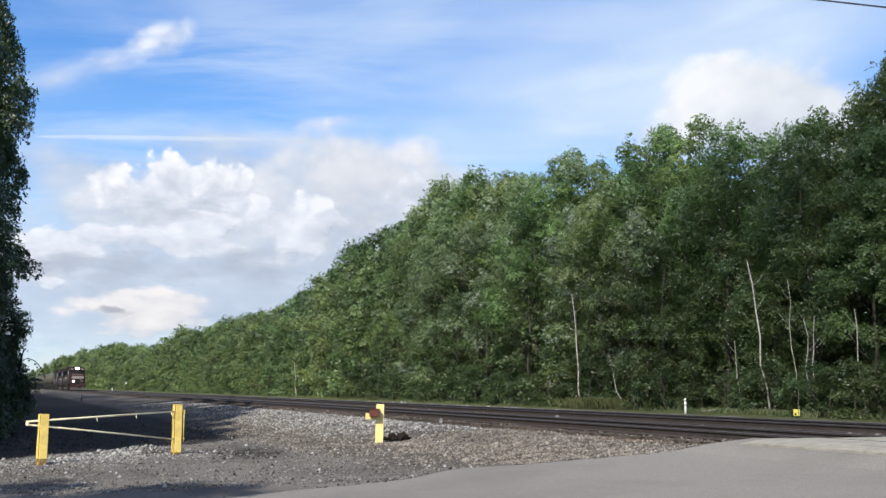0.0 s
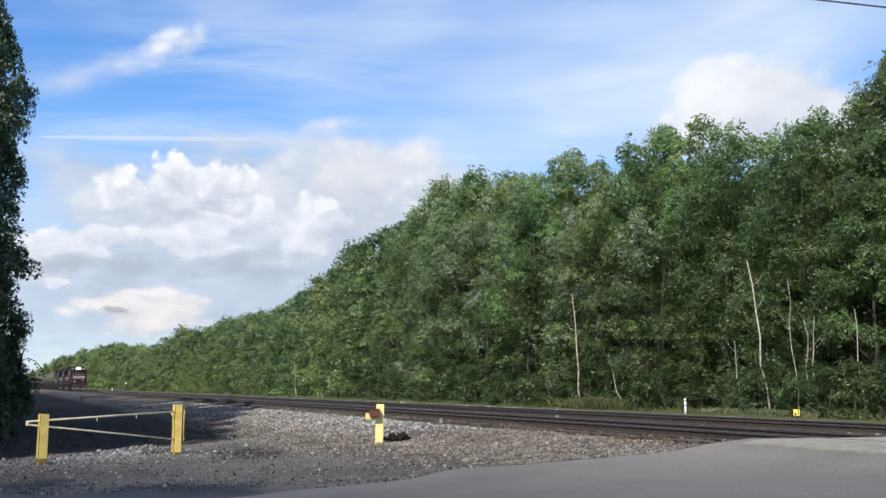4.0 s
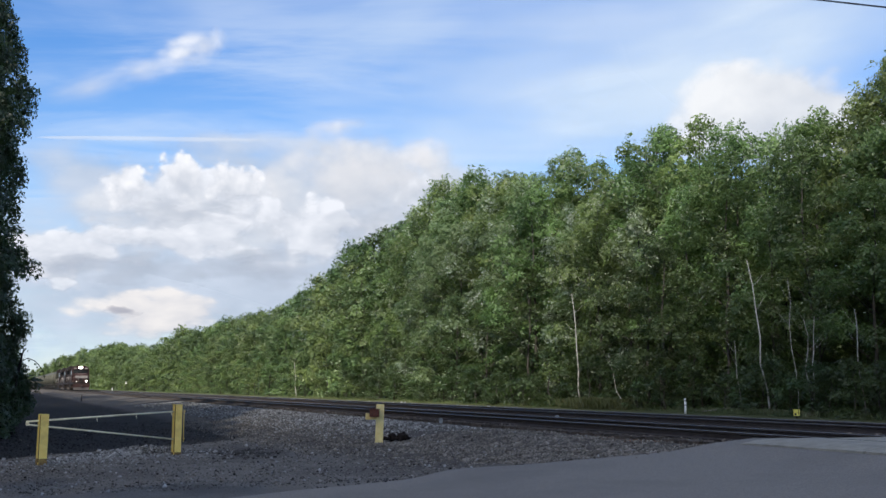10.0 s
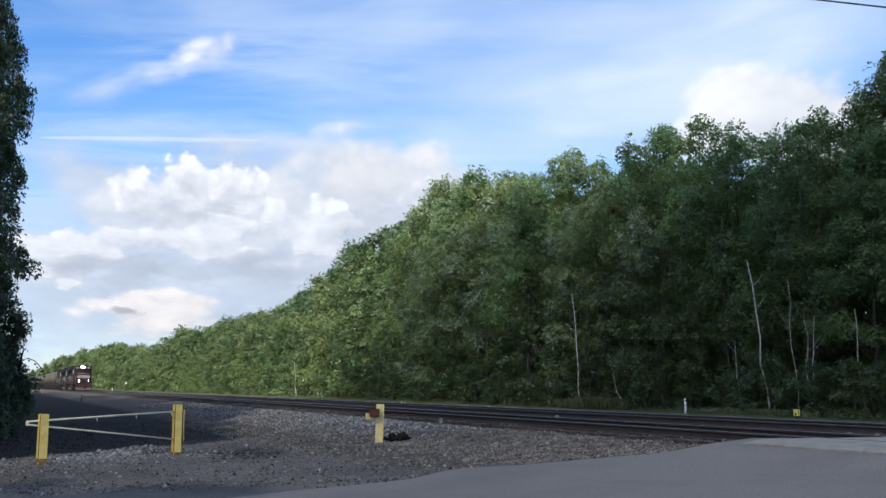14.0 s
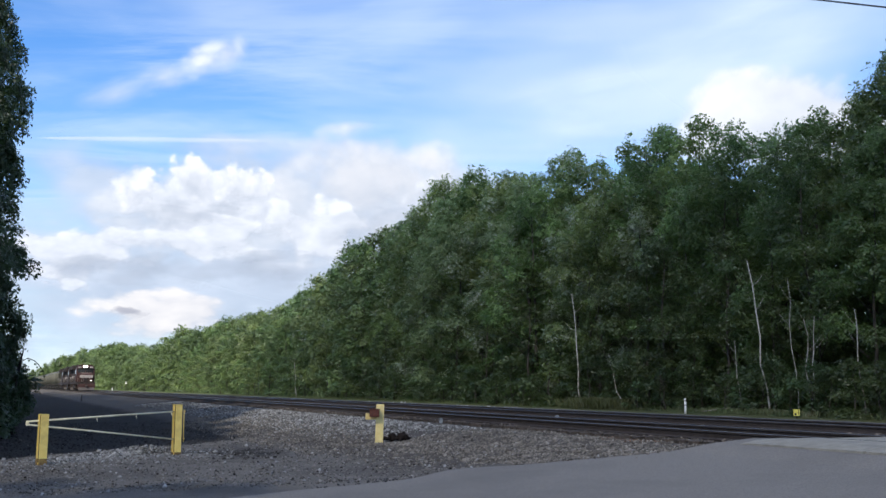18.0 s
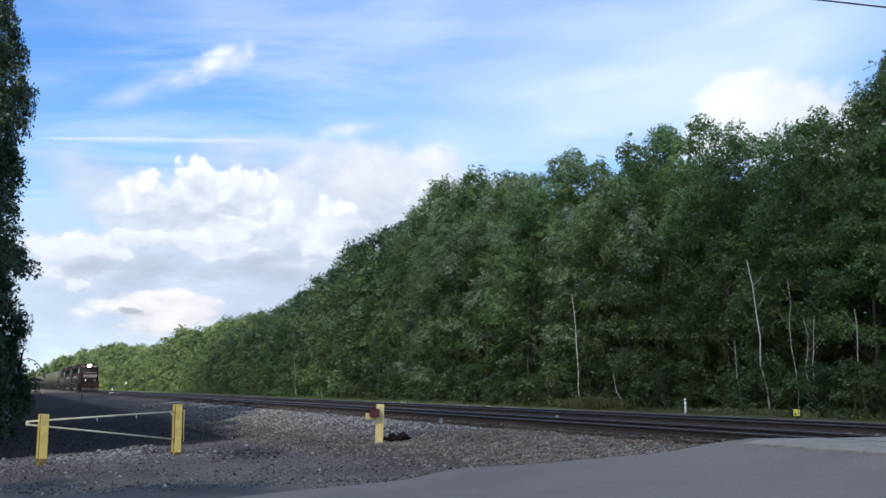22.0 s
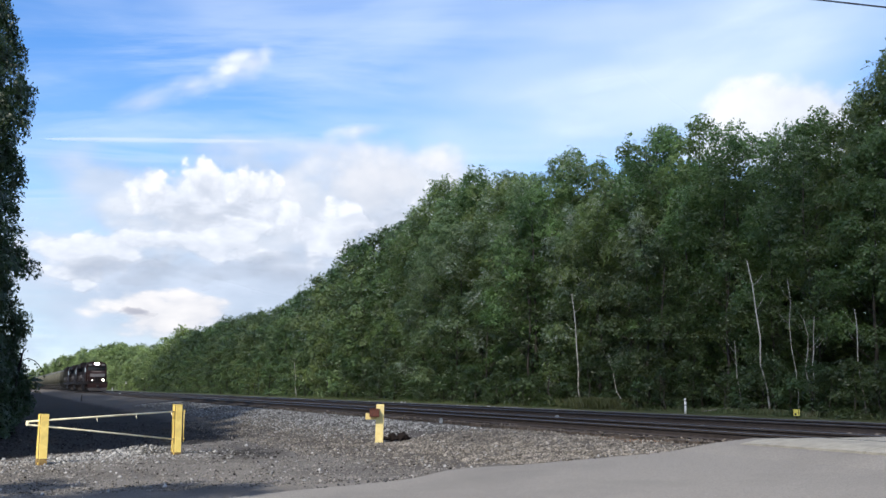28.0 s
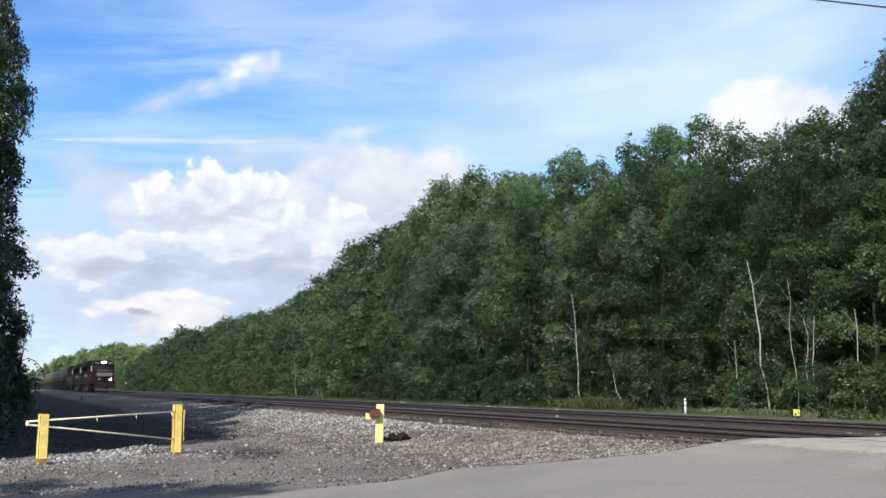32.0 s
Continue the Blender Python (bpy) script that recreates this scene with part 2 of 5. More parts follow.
def ground_material():
    m, t = material("ground_gravel_dirt_grass")
    vec = node(t, "ShaderNodeTexCoord").outputs["Object"]
    ballast_node = node(t, "ShaderNodeAttribute")
    ballast_node.attribute_name = "ballast"
    ballast = ballast_node.outputs["Fac"]
    grass_node = node(t, "ShaderNodeAttribute")
    grass_node.attribute_name = "grass"
    grass = grass_node.outputs["Fac"]
    soil_node = node(t, "ShaderNodeAttribute")
    soil_node.attribute_name = "soil"
    soil = soil_node.outputs["Fac"]
    rag = noise_node(t, vec, 1.1, 6, 0.65)
    fine = noise_node(t, vec, 22, 5, 0.7)
    vor = node(t, "ShaderNodeTexVoronoi", {"Vector": vec, "Scale": 17.0})
    chip = node(t, "ShaderNodeHueSaturation", {"Color": vor.outputs["Color"], "Saturation": 0.0}).outputs[0]
    dirt = mix_node(t, rag, (0.108, 0.097, 0.084), (0.200, 0.183, 0.160))
    dirt = mix_node(t, math_node(t, "MULTIPLY", ramp_node(t, fine, [(0.45, (0, 0, 0)), (0.7, (1, 1, 1))]), 0.5), dirt, (0.235, 0.217, 0.193))
    dirt = mix_node(t, math_node(t, "MULTIPLY", range_node(t, noise_node(t, vec, 0.33, 3, 0.55), 0.45, 0.62), 0.45), dirt, (0.068, 0.060, 0.053))
    # coloured dark to stand for the shade in the gaps between stones
    stone = mix_node(t, chip, (0.034, 0.030, 0.026), (0.105, 0.095, 0.083))
    stone = mix_node(t, math_node(t, "MULTIPLY", rag, 0.4), stone, (0.12, 0.098, 0.080))
    turf = mix_node(t, fine, (0.045, 0.055, 0.018), (0.12, 0.125, 0.05))
    edge = lambda a: ramp_node(t, math_node(t, "ADD", a, math_node(t, "MULTIPLY_ADD", rag, 0.7, -0.35)), [(0.35, (0, 0, 0)), (0.65, (1, 1, 1))])
    col = mix_node(t, edge(ballast), dirt, stone)
    col = mix_node(t, edge(grass), col, turf)
    # dark soil, coloured darker still to hold the trees' shade
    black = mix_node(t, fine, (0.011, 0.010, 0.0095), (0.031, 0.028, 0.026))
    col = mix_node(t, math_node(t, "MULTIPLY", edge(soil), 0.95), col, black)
    h = math_node(t, "ADD", fine, math_node(t, "MULTIPLY", vor.outputs["Distance"], -1.2))
    b = node(t, "ShaderNodeBump", {"Height": h, "Strength": 0.7, "Distance": 0.04})
    finish(t, node(t, "ShaderNodeBsdfPrincipled", {"Base Color": col, "Roughness": 0.93, "Normal": b.outputs[0], "Specular IOR Level": 0.2}).outputs[0])
    return m


M_GROUND = ground_material()


# ---- mesh helpers ----
def part(name, bm, mat, parent=None, label=""):
    me = bpy.data.meshes.new(name)
    if isinstance(bm, bmesh.types.BMesh):
        bm.to_mesh(me)
        bm.free()
    else:
        verts, faces = bm
        me.from_pydata(verts, [], faces)
    for one in mat if isinstance(mat, (list, tuple)) else [mat]:
        me.materials.append(one)
    ob = new(name, me)
    ob.parent = parent
    if label:
        ob["label"] = label
    return ob


def thing(name, m, label, category, group="", kind=""):
    ob = new(name)
    ob.empty_display_size = 0.2
    ob.matrix_basis = m
    return tagged(ob, label, category, group, kind)


def box(bm, x0, x1, y0, y1, z0, z1, bevel=0.0):
    r = bmesh.ops.create_cube(bm, size=1.0)["verts"]
    for v in r:
        v.co = Vector(((x0 + x1) / 2 + v.co.x * (x1 - x0), (y0 + y1) / 2 + v.co.y * (y1 - y0), (z0 + z1) / 2 + v.co.z * (z1 - z0)))
    if bevel:
        edges = list({e for v in r for e in v.link_edges})
        bmesh.ops.bevel(bm, geom=edges, offset=bevel, segments=2, affect="EDGES", clamp_overlap=True)
    return bm


def one_box(x0, x1, y0, y1, z0, z1, bevel=0.0):
    return box(bmesh.new(), x0, x1, y0, y1, z0, z1, bevel)


def tube(bm, points, radii, sides=6):
    """A bent tapered round bar through points."""
    rings = []
    pts = [Vector(q) for q in points]
    for i, q in enumerate(pts):
        d = (pts[min(i + 1, len(pts) - 1)] - pts[max(i - 1, 0)]).normalized()
        a = d.orthogonal().normalized()
        b = d.cross(a)
        rings.append([bm.verts.new(q + (a * math.cos(2 * math.pi * k / sides) + b * math.sin(2 * math.pi * k / sides)) * radii[i]) for k in range(sides)])
    for r0, r1 in zip(rings, rings[1:]):
        best = min(range(sides), key=lambda o: sum((r0[k].co - r1[(k + o) % sides].co).length for k in range(sides)))
        for k in range(sides):
            f = bm.faces.new((r0[k], r0[(k + 1) % sides], r1[(k + 1 + best) % sides], r1[(k + best) % sides]))
            f.smooth = True
    bm.faces.new(rings[0][::-1])
    bm.faces.new(rings[-1])
    return bm


def one_tube(points, radii, sides=8):
    return tube(bmesh.new(), points, radii, sides)


def disc(bm, centre, axis, radius, depth, sides=16):
    c, a = Vector(centre), Vector(axis).normalized()
    return tube(bm, [c - a * depth / 2, c + a * depth / 2], [radius, radius], sides)


def prism(outline, axis, a, b, bevel=0.0):
    """A flat outline of (u, v) pulled out along an axis: 'x' gives (y, z), 'y' gives (x, z)."""
    bm = bmesh.new()
    put = {"x": lambda d, q: (d, q[0], q[1]), "y": lambda d, q: (q[0], d, q[1]), "z": lambda d, q: (q[0], q[1], d)}[axis]
    lo = [bm.verts.new(put(a, q)) for q in outline]
    hi = [bm.verts.new(put(b, q)) for q in outline]
    bm.faces.new(lo)
    bm.faces.new(hi[::-1])
    for i in range(len(outline)):
        j = (i + 1) % len(outline)
        bm.faces.new((lo[j], lo[i], hi[i], hi[j]))
    bmesh.ops.recalc_face_normals(bm, faces=bm.faces[:])
    if bevel:
        bmesh.ops.bevel(bm, geom=bm.edges[:], offset=bevel, segments=1, affect="EDGES", clamp_overlap=True)
    return bm


# ---- ground, one sheet to the horizon ----
def graded(stops):
    out = []
    for (a, b, step) in stops:
        k = max(1, round((b - a) / step))
        out += [a + (b - a) * i / k for i in range(k)]
    return out + [stops[-1][1]]


def soil_shade_at(s, p):
    """How far the ground is dark soil with the trees' shade put into its colour: behind the gate, and along the bank's
    foot.
    """
    dark_band = 0.62 * math.exp(-((p - 5.6) / 1.7) ** 2 - ((s - 26.5 - 0.5 * (p - 5.6)) / 3.2) ** 2)
    return max(dark_band, smooth(-0.2, 1.5, s - (25.3 + 0.95 * p)) * (1 - smooth(5.0, 9.2, p)), 0.8 * smooth(44, 58, s) * (1 - smooth(10.8, 12.9, p)) * (1 - 0.62 * smooth(4.0, 8.0, p)))


def build_ground():
    ss = graded([(-4500, -400, 500), (-400, -20, 40), (-20, 8, 2), (8, 45, 0.35), (45, 100, 1.0), (100, 300, 5), (300, 800, 50), (800, 4600, 400)])
    ps = graded([(-4500, -400, 500), (-400, -20, 40), (-20, -2, 1.5), (-2, 13, 0.3), (13, 30, 0.5), (30, 100, 10), (100, 500, 50), (500, 4600, 400)])
    verts, ballast, grass, soil = [], [], [], []
    for s in ss:
        for p in ps:
            near = 1.0 if -2 < s < 120 and -20 < p < 28 else 0.0
            bumpy = 0.035 * noise.noise((s * 0.7, p * 0.7, 0)) + 0.02 * noise.noise((s * 2.3, p * 2.3, 5)) if near else 0.0
            keep = smooth(road_edge(p), road_edge(p) + 1.2, s) * (1 - smooth(11.2, 12.0, p) * (1 - smooth(21, 23, p)))
            verts.append(at(s, p, ground_z(s, p) + bumpy * keep - (0.03 if s < road_edge(p) + 0.2 else 0.0)))
            b = smooth(6.0, 8.5, p + 1.0 * smooth(30, 60, s)) * (1 - smooth(20.8, 22.0, p)) * (smooth(0.1, 1.5, s - road_edge(p)) if p < 11 else 1.0)
            ballast.append(b)
            soil.append(soil_shade_at(s, p))
            grass.append(max(smooth(22, 24.5, p), smooth(-1.0, -5.0, p - 0.03 * (s - 24)) if s > 20 else smooth(-6, -12, p)))
    faces = []
    w = len(ps)
    for i in range(len(ss) - 1):
        for j in range(w - 1):
            faces.append((i * w + j, i * w + j + 1, (i + 1) * w + j + 1, (i + 1) * w + j))
    ob = part("ground", (verts, faces), M_GROUND)
    for name, values in (("ballast", ballast), ("grass", grass), ("soil", soil)):
        ob.data.attributes.new(name, "FLOAT", "POINT").data.foreach_set("value", values)
    ob.data.polygons.foreach_set("use_smooth", [True] * len(faces))
    ob.data.flip_normals() if ob.data.polygons[0].normal.z < 0 else None
    return tagged(ob, "uneven ground of grey gravel, dark dirt and grass", "ground", kind="structure")


build_ground()


def build_road():
    verts, faces = [], []
    ps = graded([(-60, -4, 8), (-4, 12.58, 0.35)])
    for p in ps:
        wob = 0.22 * noise.noise((p * 0.55, 3.1, 0)) + 0.09 * noise.noise((p * 2.1, 8.1, 0))
        edge = road_edge(p) + wob * 0.7
        for k in range(13):
            s = -9 + (edge + 8.94) * k / 11 if k < 12 else edge
            verts.append(at(s, p, ground_z(s, p) + 0.012 - (0.05 if k == 12 else 0)))
    for i in range(len(ps) - 1):
        for k in range(12):
            faces.append((i * 13 + k, i * 13 + k + 1, (i + 1) * 13 + k + 1, (i + 1) * 13 + k))
    ob = part("road", (verts, faces), M_ASPHALT)
    ob.data.flip_normals() if ob.data.polygons[0].normal.z < 0 else None
    tagged(ob, "weathered light grey asphalt road rising to the level crossing", "road", kind="structure")


build_road()


# ---- railway ----
def rail_mesh(s0, s1, step):
    prof = [(-0.070, -0.172), (0.070, -0.172), (0.070, -0.160), (0.010, -0.130), (0.010, -0.045), (0.036, -0.038), (0.036, -0.006), (0.028, 0.0), (-0.028, 0.0), (-0.036, -0.006), (-0.036, -0.038), (-0.010, -0.045), (-0.010, -0.130), (-0.070, -0.160)]
    ks = graded([(s0, s1, step)])
    verts = [at(s, q[0], q[1]) for s in ks for q in prof]
    n = len(prof)
    faces = [(i * n + k, i * n + (k + 1) % n, (i + 1) * n + (k + 1) % n, (i + 1) * n + k) for i in range(len(ks) - 1) for k in range(n)]
    me = bpy.data.meshes.new("rail")
    me.from_pydata(verts, [], faces)
    me.materials.append(M_RAIL_SIDE)
    me.materials.append(M_RAIL_TOP)
    for i, f in enumerate(me.polygons):
        f.material_index = 1 if i % n in (6, 7, 8) else 0
    return me


def tie_mesh(seed):
    rng = random.Random(seed)
    bm = one_box(-0.115, 0.115, -1.3, 1.3, -0.18, 0.0, 0.012)
    for v in bm.verts:
        v.co += Vector((rng.uniform(-1, 1), rng.uniform(-1, 1) * 2.5, rng.uniform(-1, 1) * 0.6)) * 0.006
    me = bpy.data.meshes.new("tie")
    bm.to_mesh(me)
    bm.free()
    me.materials.append(M_TIE)
    return me


def build_tracks():
    rng = random.Random(5)
    rail = rail_mesh(-400, 1500, 50)
    ties = [tie_mesh(k) for k in range(5)]
    for centre, word in ((NEAR_TRACK, "beside the gravel bank"), (FAR_TRACK, "along the wood")):
        track = thing("railway_track", pose(0, 0, 0), "railway track of brown rails on dark wooden ties " + word, "railway track", "railway tracks", "structure")
        for side in (-0.7525, 0.7525):
            r = new("rail", rail)
            r.parent = track
            r.matrix_basis = Matrix.Translation(at(0, centre + side, RAIL_Z))
        far = ([], [])
        for k in range(int((700 - 17) / 0.52)):
            s = 15.7 + k * 0.52 + rng.uniform(-0.04, 0.04)
            m = Matrix.Translation(at(s, centre + rng.uniform(-0.05, 0.05), RAIL_Z - 0.176 + rng.uniform(-0.012, 0.01))) @ pose(0, 0, 0, 0, 0, YAW + 90 + rng.uniform(-1.2, 1.2)) @ pose(0, 0, 0, 0, 0, -90)
            if k < 140:
                tie = new("tie", rng.choice(ties))
                tie.parent = track
                tie.matrix_basis = m @ pose(0, 0, 0, 0, 0, 90)
            elif s < 260:
                base = len(far[0])
                far[0].extend((m @ pose(0, 0, 0, 0, 0, 90) @ v.co)[:] for v in one_tie)
                far[1].extend(tuple(base + i for i in f) for f in one_tie_faces)
            if k == 0:
                bm = one_box(-0.115, 0.115, -1.3, 1.3, -0.18, 0.0)
                bm.verts.ensure_lookup_table()
                me = bpy.data.meshes.new("far_tie")
                bm.to_mesh(me)
                bm.free()
                one_tie, one_tie_faces = list(me.vertices), [tuple(f.vertices) for f in me.polygons]
        if far[0]:
            tagged(part("far_ties", far, M_TIE, track), kind="stuff")


def build_crossing():
    deck = thing("level_crossing", pose(0, 0, 0), "pale worn concrete level crossing deck between the rails", "level crossing", "", "structure")
    strips = [(11.30, 12.60)]
    for c in (NEAR_TRACK, FAR_TRACK):
        strips.append((c - 0.66, c + 0.66))
    strips += [(NEAR_TRACK + 0.86, FAR_TRACK - 0.86), (FAR_TRACK + 0.86, FAR_TRACK + 2.6)]
    for p0, p1 in strips:
        for k in range(4):
            s0, s1 = 2.5 + k * 3.15, 2.5 + (k + 1) * 3.15 - 0.03
            bm = bmesh.new()
            nx, ny = 8, 5
            grid = []
            for i in range(nx + 1):
                row = []
                for j in range(ny + 1):
                    s, p = s0 + (s1 - s0) * i / nx, p0 + (p1 - p0) * j / ny
                    if k == 3 and i == nx:
                        s += 0.18 * noise.noise((p * 1.7, 1.5, 0))
                    z = (RAIL_Z - 0.012 if p0 > 11.5 else ground_z(s, p) + 0.03 + 0.02 * j / ny) + 0.006 * noise.noise((s * 2, p * 2, 3))
                    if k == 3:
                        z -= 0.16 * smooth(s1 - 0.5, s1, s)
                    row.append(bm.verts.new(at(s, p, z)))
                grid.append(row)
            for i in range(nx):
                for j in range(ny):
                    bm.faces.new((grid[i][j], grid[i][j + 1], grid[i + 1][j + 1], grid[i + 1][j]))
            bmesh.ops.recalc_face_normals(bm, faces=bm.faces[:])
            if bm.faces[:][0].normal.z < 0:
                bmesh.ops.reverse_faces(bm, faces=bm.faces[:])
            edge = [e for e in bm.edges if e.is_boundary]
            r = bmesh.ops.extrude_edge_only(bm, edges=edge)
            for v in r["geom"]:
                if isinstance(v, bmesh.types.BMVert):
                    v.co.z -= 0.15
            part("panel", bm, M_CONCRETE, deck)


build_tracks()
build_crossing()


# ---- trees ----
def leaf_mesh(name, centres, normals, sizes, mat, seed, slim=0.62):
    """Many small pointed leaves, a triangle each."""
    rng = np.random.default_rng(seed)
    n = len(centres)
    nor = normals / np.linalg.norm(normals, axis=1, keepdims=True)
    ref = rng.normal(size=(n, 3))
    a = np.cross(nor, ref)
    a /= np.linalg.norm(a, axis=1, keepdims=True)
    b = np.cross(nor, a)
    sz = sizes[:, None]
    v = np.empty((n, 3, 3), np.float32)
    v[:, 0], v[:, 1], v[:, 2] = centres - a * sz * 0.5, centres + a * sz * 0.3 + b * sz * 0.5 * slim, centres + a * sz * 0.5 - b * sz * 0.5 * slim
    me = bpy.data.meshes.new(name)
    me.vertices.add(n * 3)
    me.vertices.foreach_set("co", v.ravel())
    me.loops.add(n * 3)
    me.loops.foreach_set("vertex_index", np.arange(n * 3, dtype=np.int32))
    me.polygons.add(n)
    me.polygons.foreach_set("loop_start", np.arange(0, n * 3, 3, dtype=np.int32))
    me.update(calc_edges=True)
    me.materials.append(mat)
    return me


def clump_leaves(clumps, count, leaf, seed, sprig=7):
    """Leaves in sprigs over and inside clumps, each (x, y, z, radius, flatness)."""
    rng = np.random.default_rng(seed)
    c = np.array(clumps)
    weight = c[:, 3] ** 2
    some = max(1, count // sprig)
    pick = rng.choice(len(c), some, p=weight / weight.sum())
    way = rng.normal(size=(some, 3))
    way /= np.linalg.norm(way, axis=1, keepdims=True)
    low = way[:, 2] < -0.2
    way[low, 2] *= np.where(rng.random(low.sum()) < 0.85, -1, 1)
    r = c[pick, 3] * (1.0 - 0.45 * rng.random(some) ** 2.5) * (1 + 0.12 * rng.normal(size=some))
    squash = np.stack([np.ones(some), np.ones(some), c[pick, 4]], 1)
    heart = c[pick, :3] + way * r[:, None] * squash
    face = way / squash + rng.normal(size=(some, 3)) * 0.38 + np.array([0, 0, 0.3])
    face /= np.linalg.norm(face, axis=1, keepdims=True)
    # the leaves of a sprig lie in one loose, slightly drooping spray
    off = rng.normal(size=(some, sprig, 3)) * leaf * 0.72
    off -= (off * face[:, None]).sum(2, keepdims=True) * face[:, None] * 0.75
    centres = (heart[:, None] + off - np.array([0, 0, 0.25])[None, None] * np.linalg.norm(off, axis=2, keepdims=True)).reshape(-1, 3)
    nor = (face[:, None] + rng.normal(size=(some, sprig, 3)) * 0.22).reshape(-1, 3)
    sizes = leaf * (0.6 + 0.6 * rng.random(some * sprig))
    return centres, nor, sizes


def tree_parts(seed, height, radius, base, clump_r, n_clumps, leaves, leaf, mat, bark=None, lean=0.0, flat=0.82):
    """Meshes of a trunk with limbs, and of a crown of leaf clumps round the limbs' ends."""
    rng = random.Random(seed)
    bm = bmesh.new()
    r0 = height * 0.008 + 0.02
    pts, rad = [], []
    for k in range(8):
        f = k / 7
        pts.append((lean * f * height + rng.uniform(-1, 1) * 0.12 * (k > 0), rng.uniform(-1, 1) * 0.12 * (k > 0), f * height * 0.93 - 0.25 * (k == 0)))
        rad.append(r0 * (1.25 if k == 0 else 1 - 0.88 * f))
    tube(bm, pts, rad, 7)
    clumps = []
    shoot = random.Random(seed + 9000)
    lobes = max(5, n_clumps // 3)
    # a recessed inner body keeps the crown closed
    for k in range(max(4, n_clumps // 5)):
        f = base + (1 - base) * (k + rng.random()) / max(4, n_clumps // 5)
        prof = math.sin(math.pi * min(1.0, max(0.03, (f - base) / (1 - base) * 0.83 + 0.17))) ** 0.7
        a2, d = k * 2.399 + 1.0 + rng.uniform(-0.4, 0.4), radius * prof * rng.uniform(0.1, 0.35)
        cr = clump_r * rng.uniform(0.62, 0.85) * (0.6 if f > 0.85 else 1.0)
        clumps.append((lean * f * height + d * math.cos(a2), d * math.sin(a2), f * height - cr * 0.9, cr, rng.uniform(0.95, 1.2)))
    # the leader and a few shoots beside it give the crown a pointed, ragged top
    for k in range(6):
        a2, d = k * 1.9 + rng.random(), radius * (0.0, 0.14, 0.24, 0.34, 0.42, 0.5)[k]
        cr = clump_r * rng.uniform(0.40, 0.58)
        clumps.append((lean * height + d * math.cos(a2), d * math.sin(a2), height * (1.0 - 0.03 * k) - cr * 1.3, cr, rng.uniform(1.2, 1.6)))
    # lobes: domes of leaves at the limbs' ends, with dark hollows between them
    for k in range(lobes):
        f = base + (1 - base) * ((k + 0.2 + 0.6 * rng.random()) / lobes) ** 0.9
        prof = math.sin(math.pi * min(1.0, max(0.03, (f - base) / (1 - base) * 0.83 + 0.17))) ** 0.7
        ang = k * 2.399 + rng.uniform(-0.6, 0.6)
        d = radius * prof * rng.uniform(0.5, 1.0)
        big = clump_r * rng.uniform(0.72, 1.15) * (0.7 if f > 0.88 else 1.0)
        x, y, z = lean * f * height + d * math.cos(ang), d * math.sin(ang), f * height - big * 0.85
        clumps.append((x, y, z, big, flat * rng.uniform(0.85, 1.15)))
        for q in range(5):
            a2, e2 = ang + rng.uniform(-1.7, 1.7), rng.uniform(-0.2, 1.3)
            cr = clump_r * rng.uniform(0.22, 0.44)
            clumps.append((x + math.cos(a2) * math.cos(e2) * big * 0.85, y + math.sin(a2) * math.cos(e2) * big * 0.85, z + math.sin(e2) * big * 0.75, cr, rng.uniform(0.8, 1.2)))
        for q in range(3 if f > 0.55 else 0):
            a2, cr = shoot.uniform(0, 6.28), clump_r * shoot.uniform(0.13, 0.22)
            clumps.append((x + math.cos(a2) * big * 0.5, y + math.sin(a2) * big * 0.5, z + big * flat * 0.8 + cr * shoot.uniform(0.5, 1.4), cr, shoot.uniform(2.0, 3.0)))
        if d > 0.4:
            z0 = max(0.3, z - d * rng.uniform(0.5, 0.9))
            i = min(6, int(z0 / (height * 0.93) * 7))
            p0 = Vector(pts[i])
            p0.z = z0
            mid = p0.lerp(Vector((x, y, z)), 0.5) + Vector((0, 0, 0.25))
            w = r0 * 0.42 * (1 - f * 0.6)
            tube(bm, [p0, mid, (x, y, z)], [w, w * 0.6, w * 0.2], 5)
    trunk = bpy.data.meshes.new("trunk")
    bm.to_mesh(trunk)
    bm.free()
    trunk.materials.append(bark or M_BARK)
    crown = leaf_mesh("crown", *clump_leaves(clumps, leaves, leaf, seed), mat, seed + 1)
    return trunk, crown


def plant(name, meshes, m, scale, label, category, group=""):
    ob = thing(name, m, label, category, group)
    ob.scale = scale
    for part_name, me in zip(("trunk", "crown"), meshes):
        child = new(part_name, me)
        child.parent = ob
    return ob


# skyline of the wood: (s, height) for treetops 31.5 m beyond the camera's line, fitted to its view
SKYLINE = [(10, 13.4), (33.0, 13.6), (33.7, 12.7), (35.2, 12.8), (36.7, 12.4), (37.8, 13.2), (40.6, 13.1), (43.2, 14.8), (44.4, 14.4), (46.1, 15.2), (48.0, 15.4), (49.4, 14.7), (50.3, 13.4), (53.0, 14.1), (56.7, 15.9), (60.1, 15.6), (61.7, 15.0), (66.9, 15.9), (74.6, 17.0), (79.9, 16.4), (85.1, 15.1), (97.7, 15.2), (103.2, 14.5), (107.2, 13.4), (113.8, 13.3), (117.2, 11.9), (122.3, 12.0), (129.0, 10.8), (148.7, 11.1), (169.9, 11.7), (179.7, 10.4), (194.1, 11.8), (217.8, 11.4), (247.2, 9.8), (286.3, 11.5), (339.5, 14.0), (472.7, 15.2), (700, 15.5)]
SWAYING = []


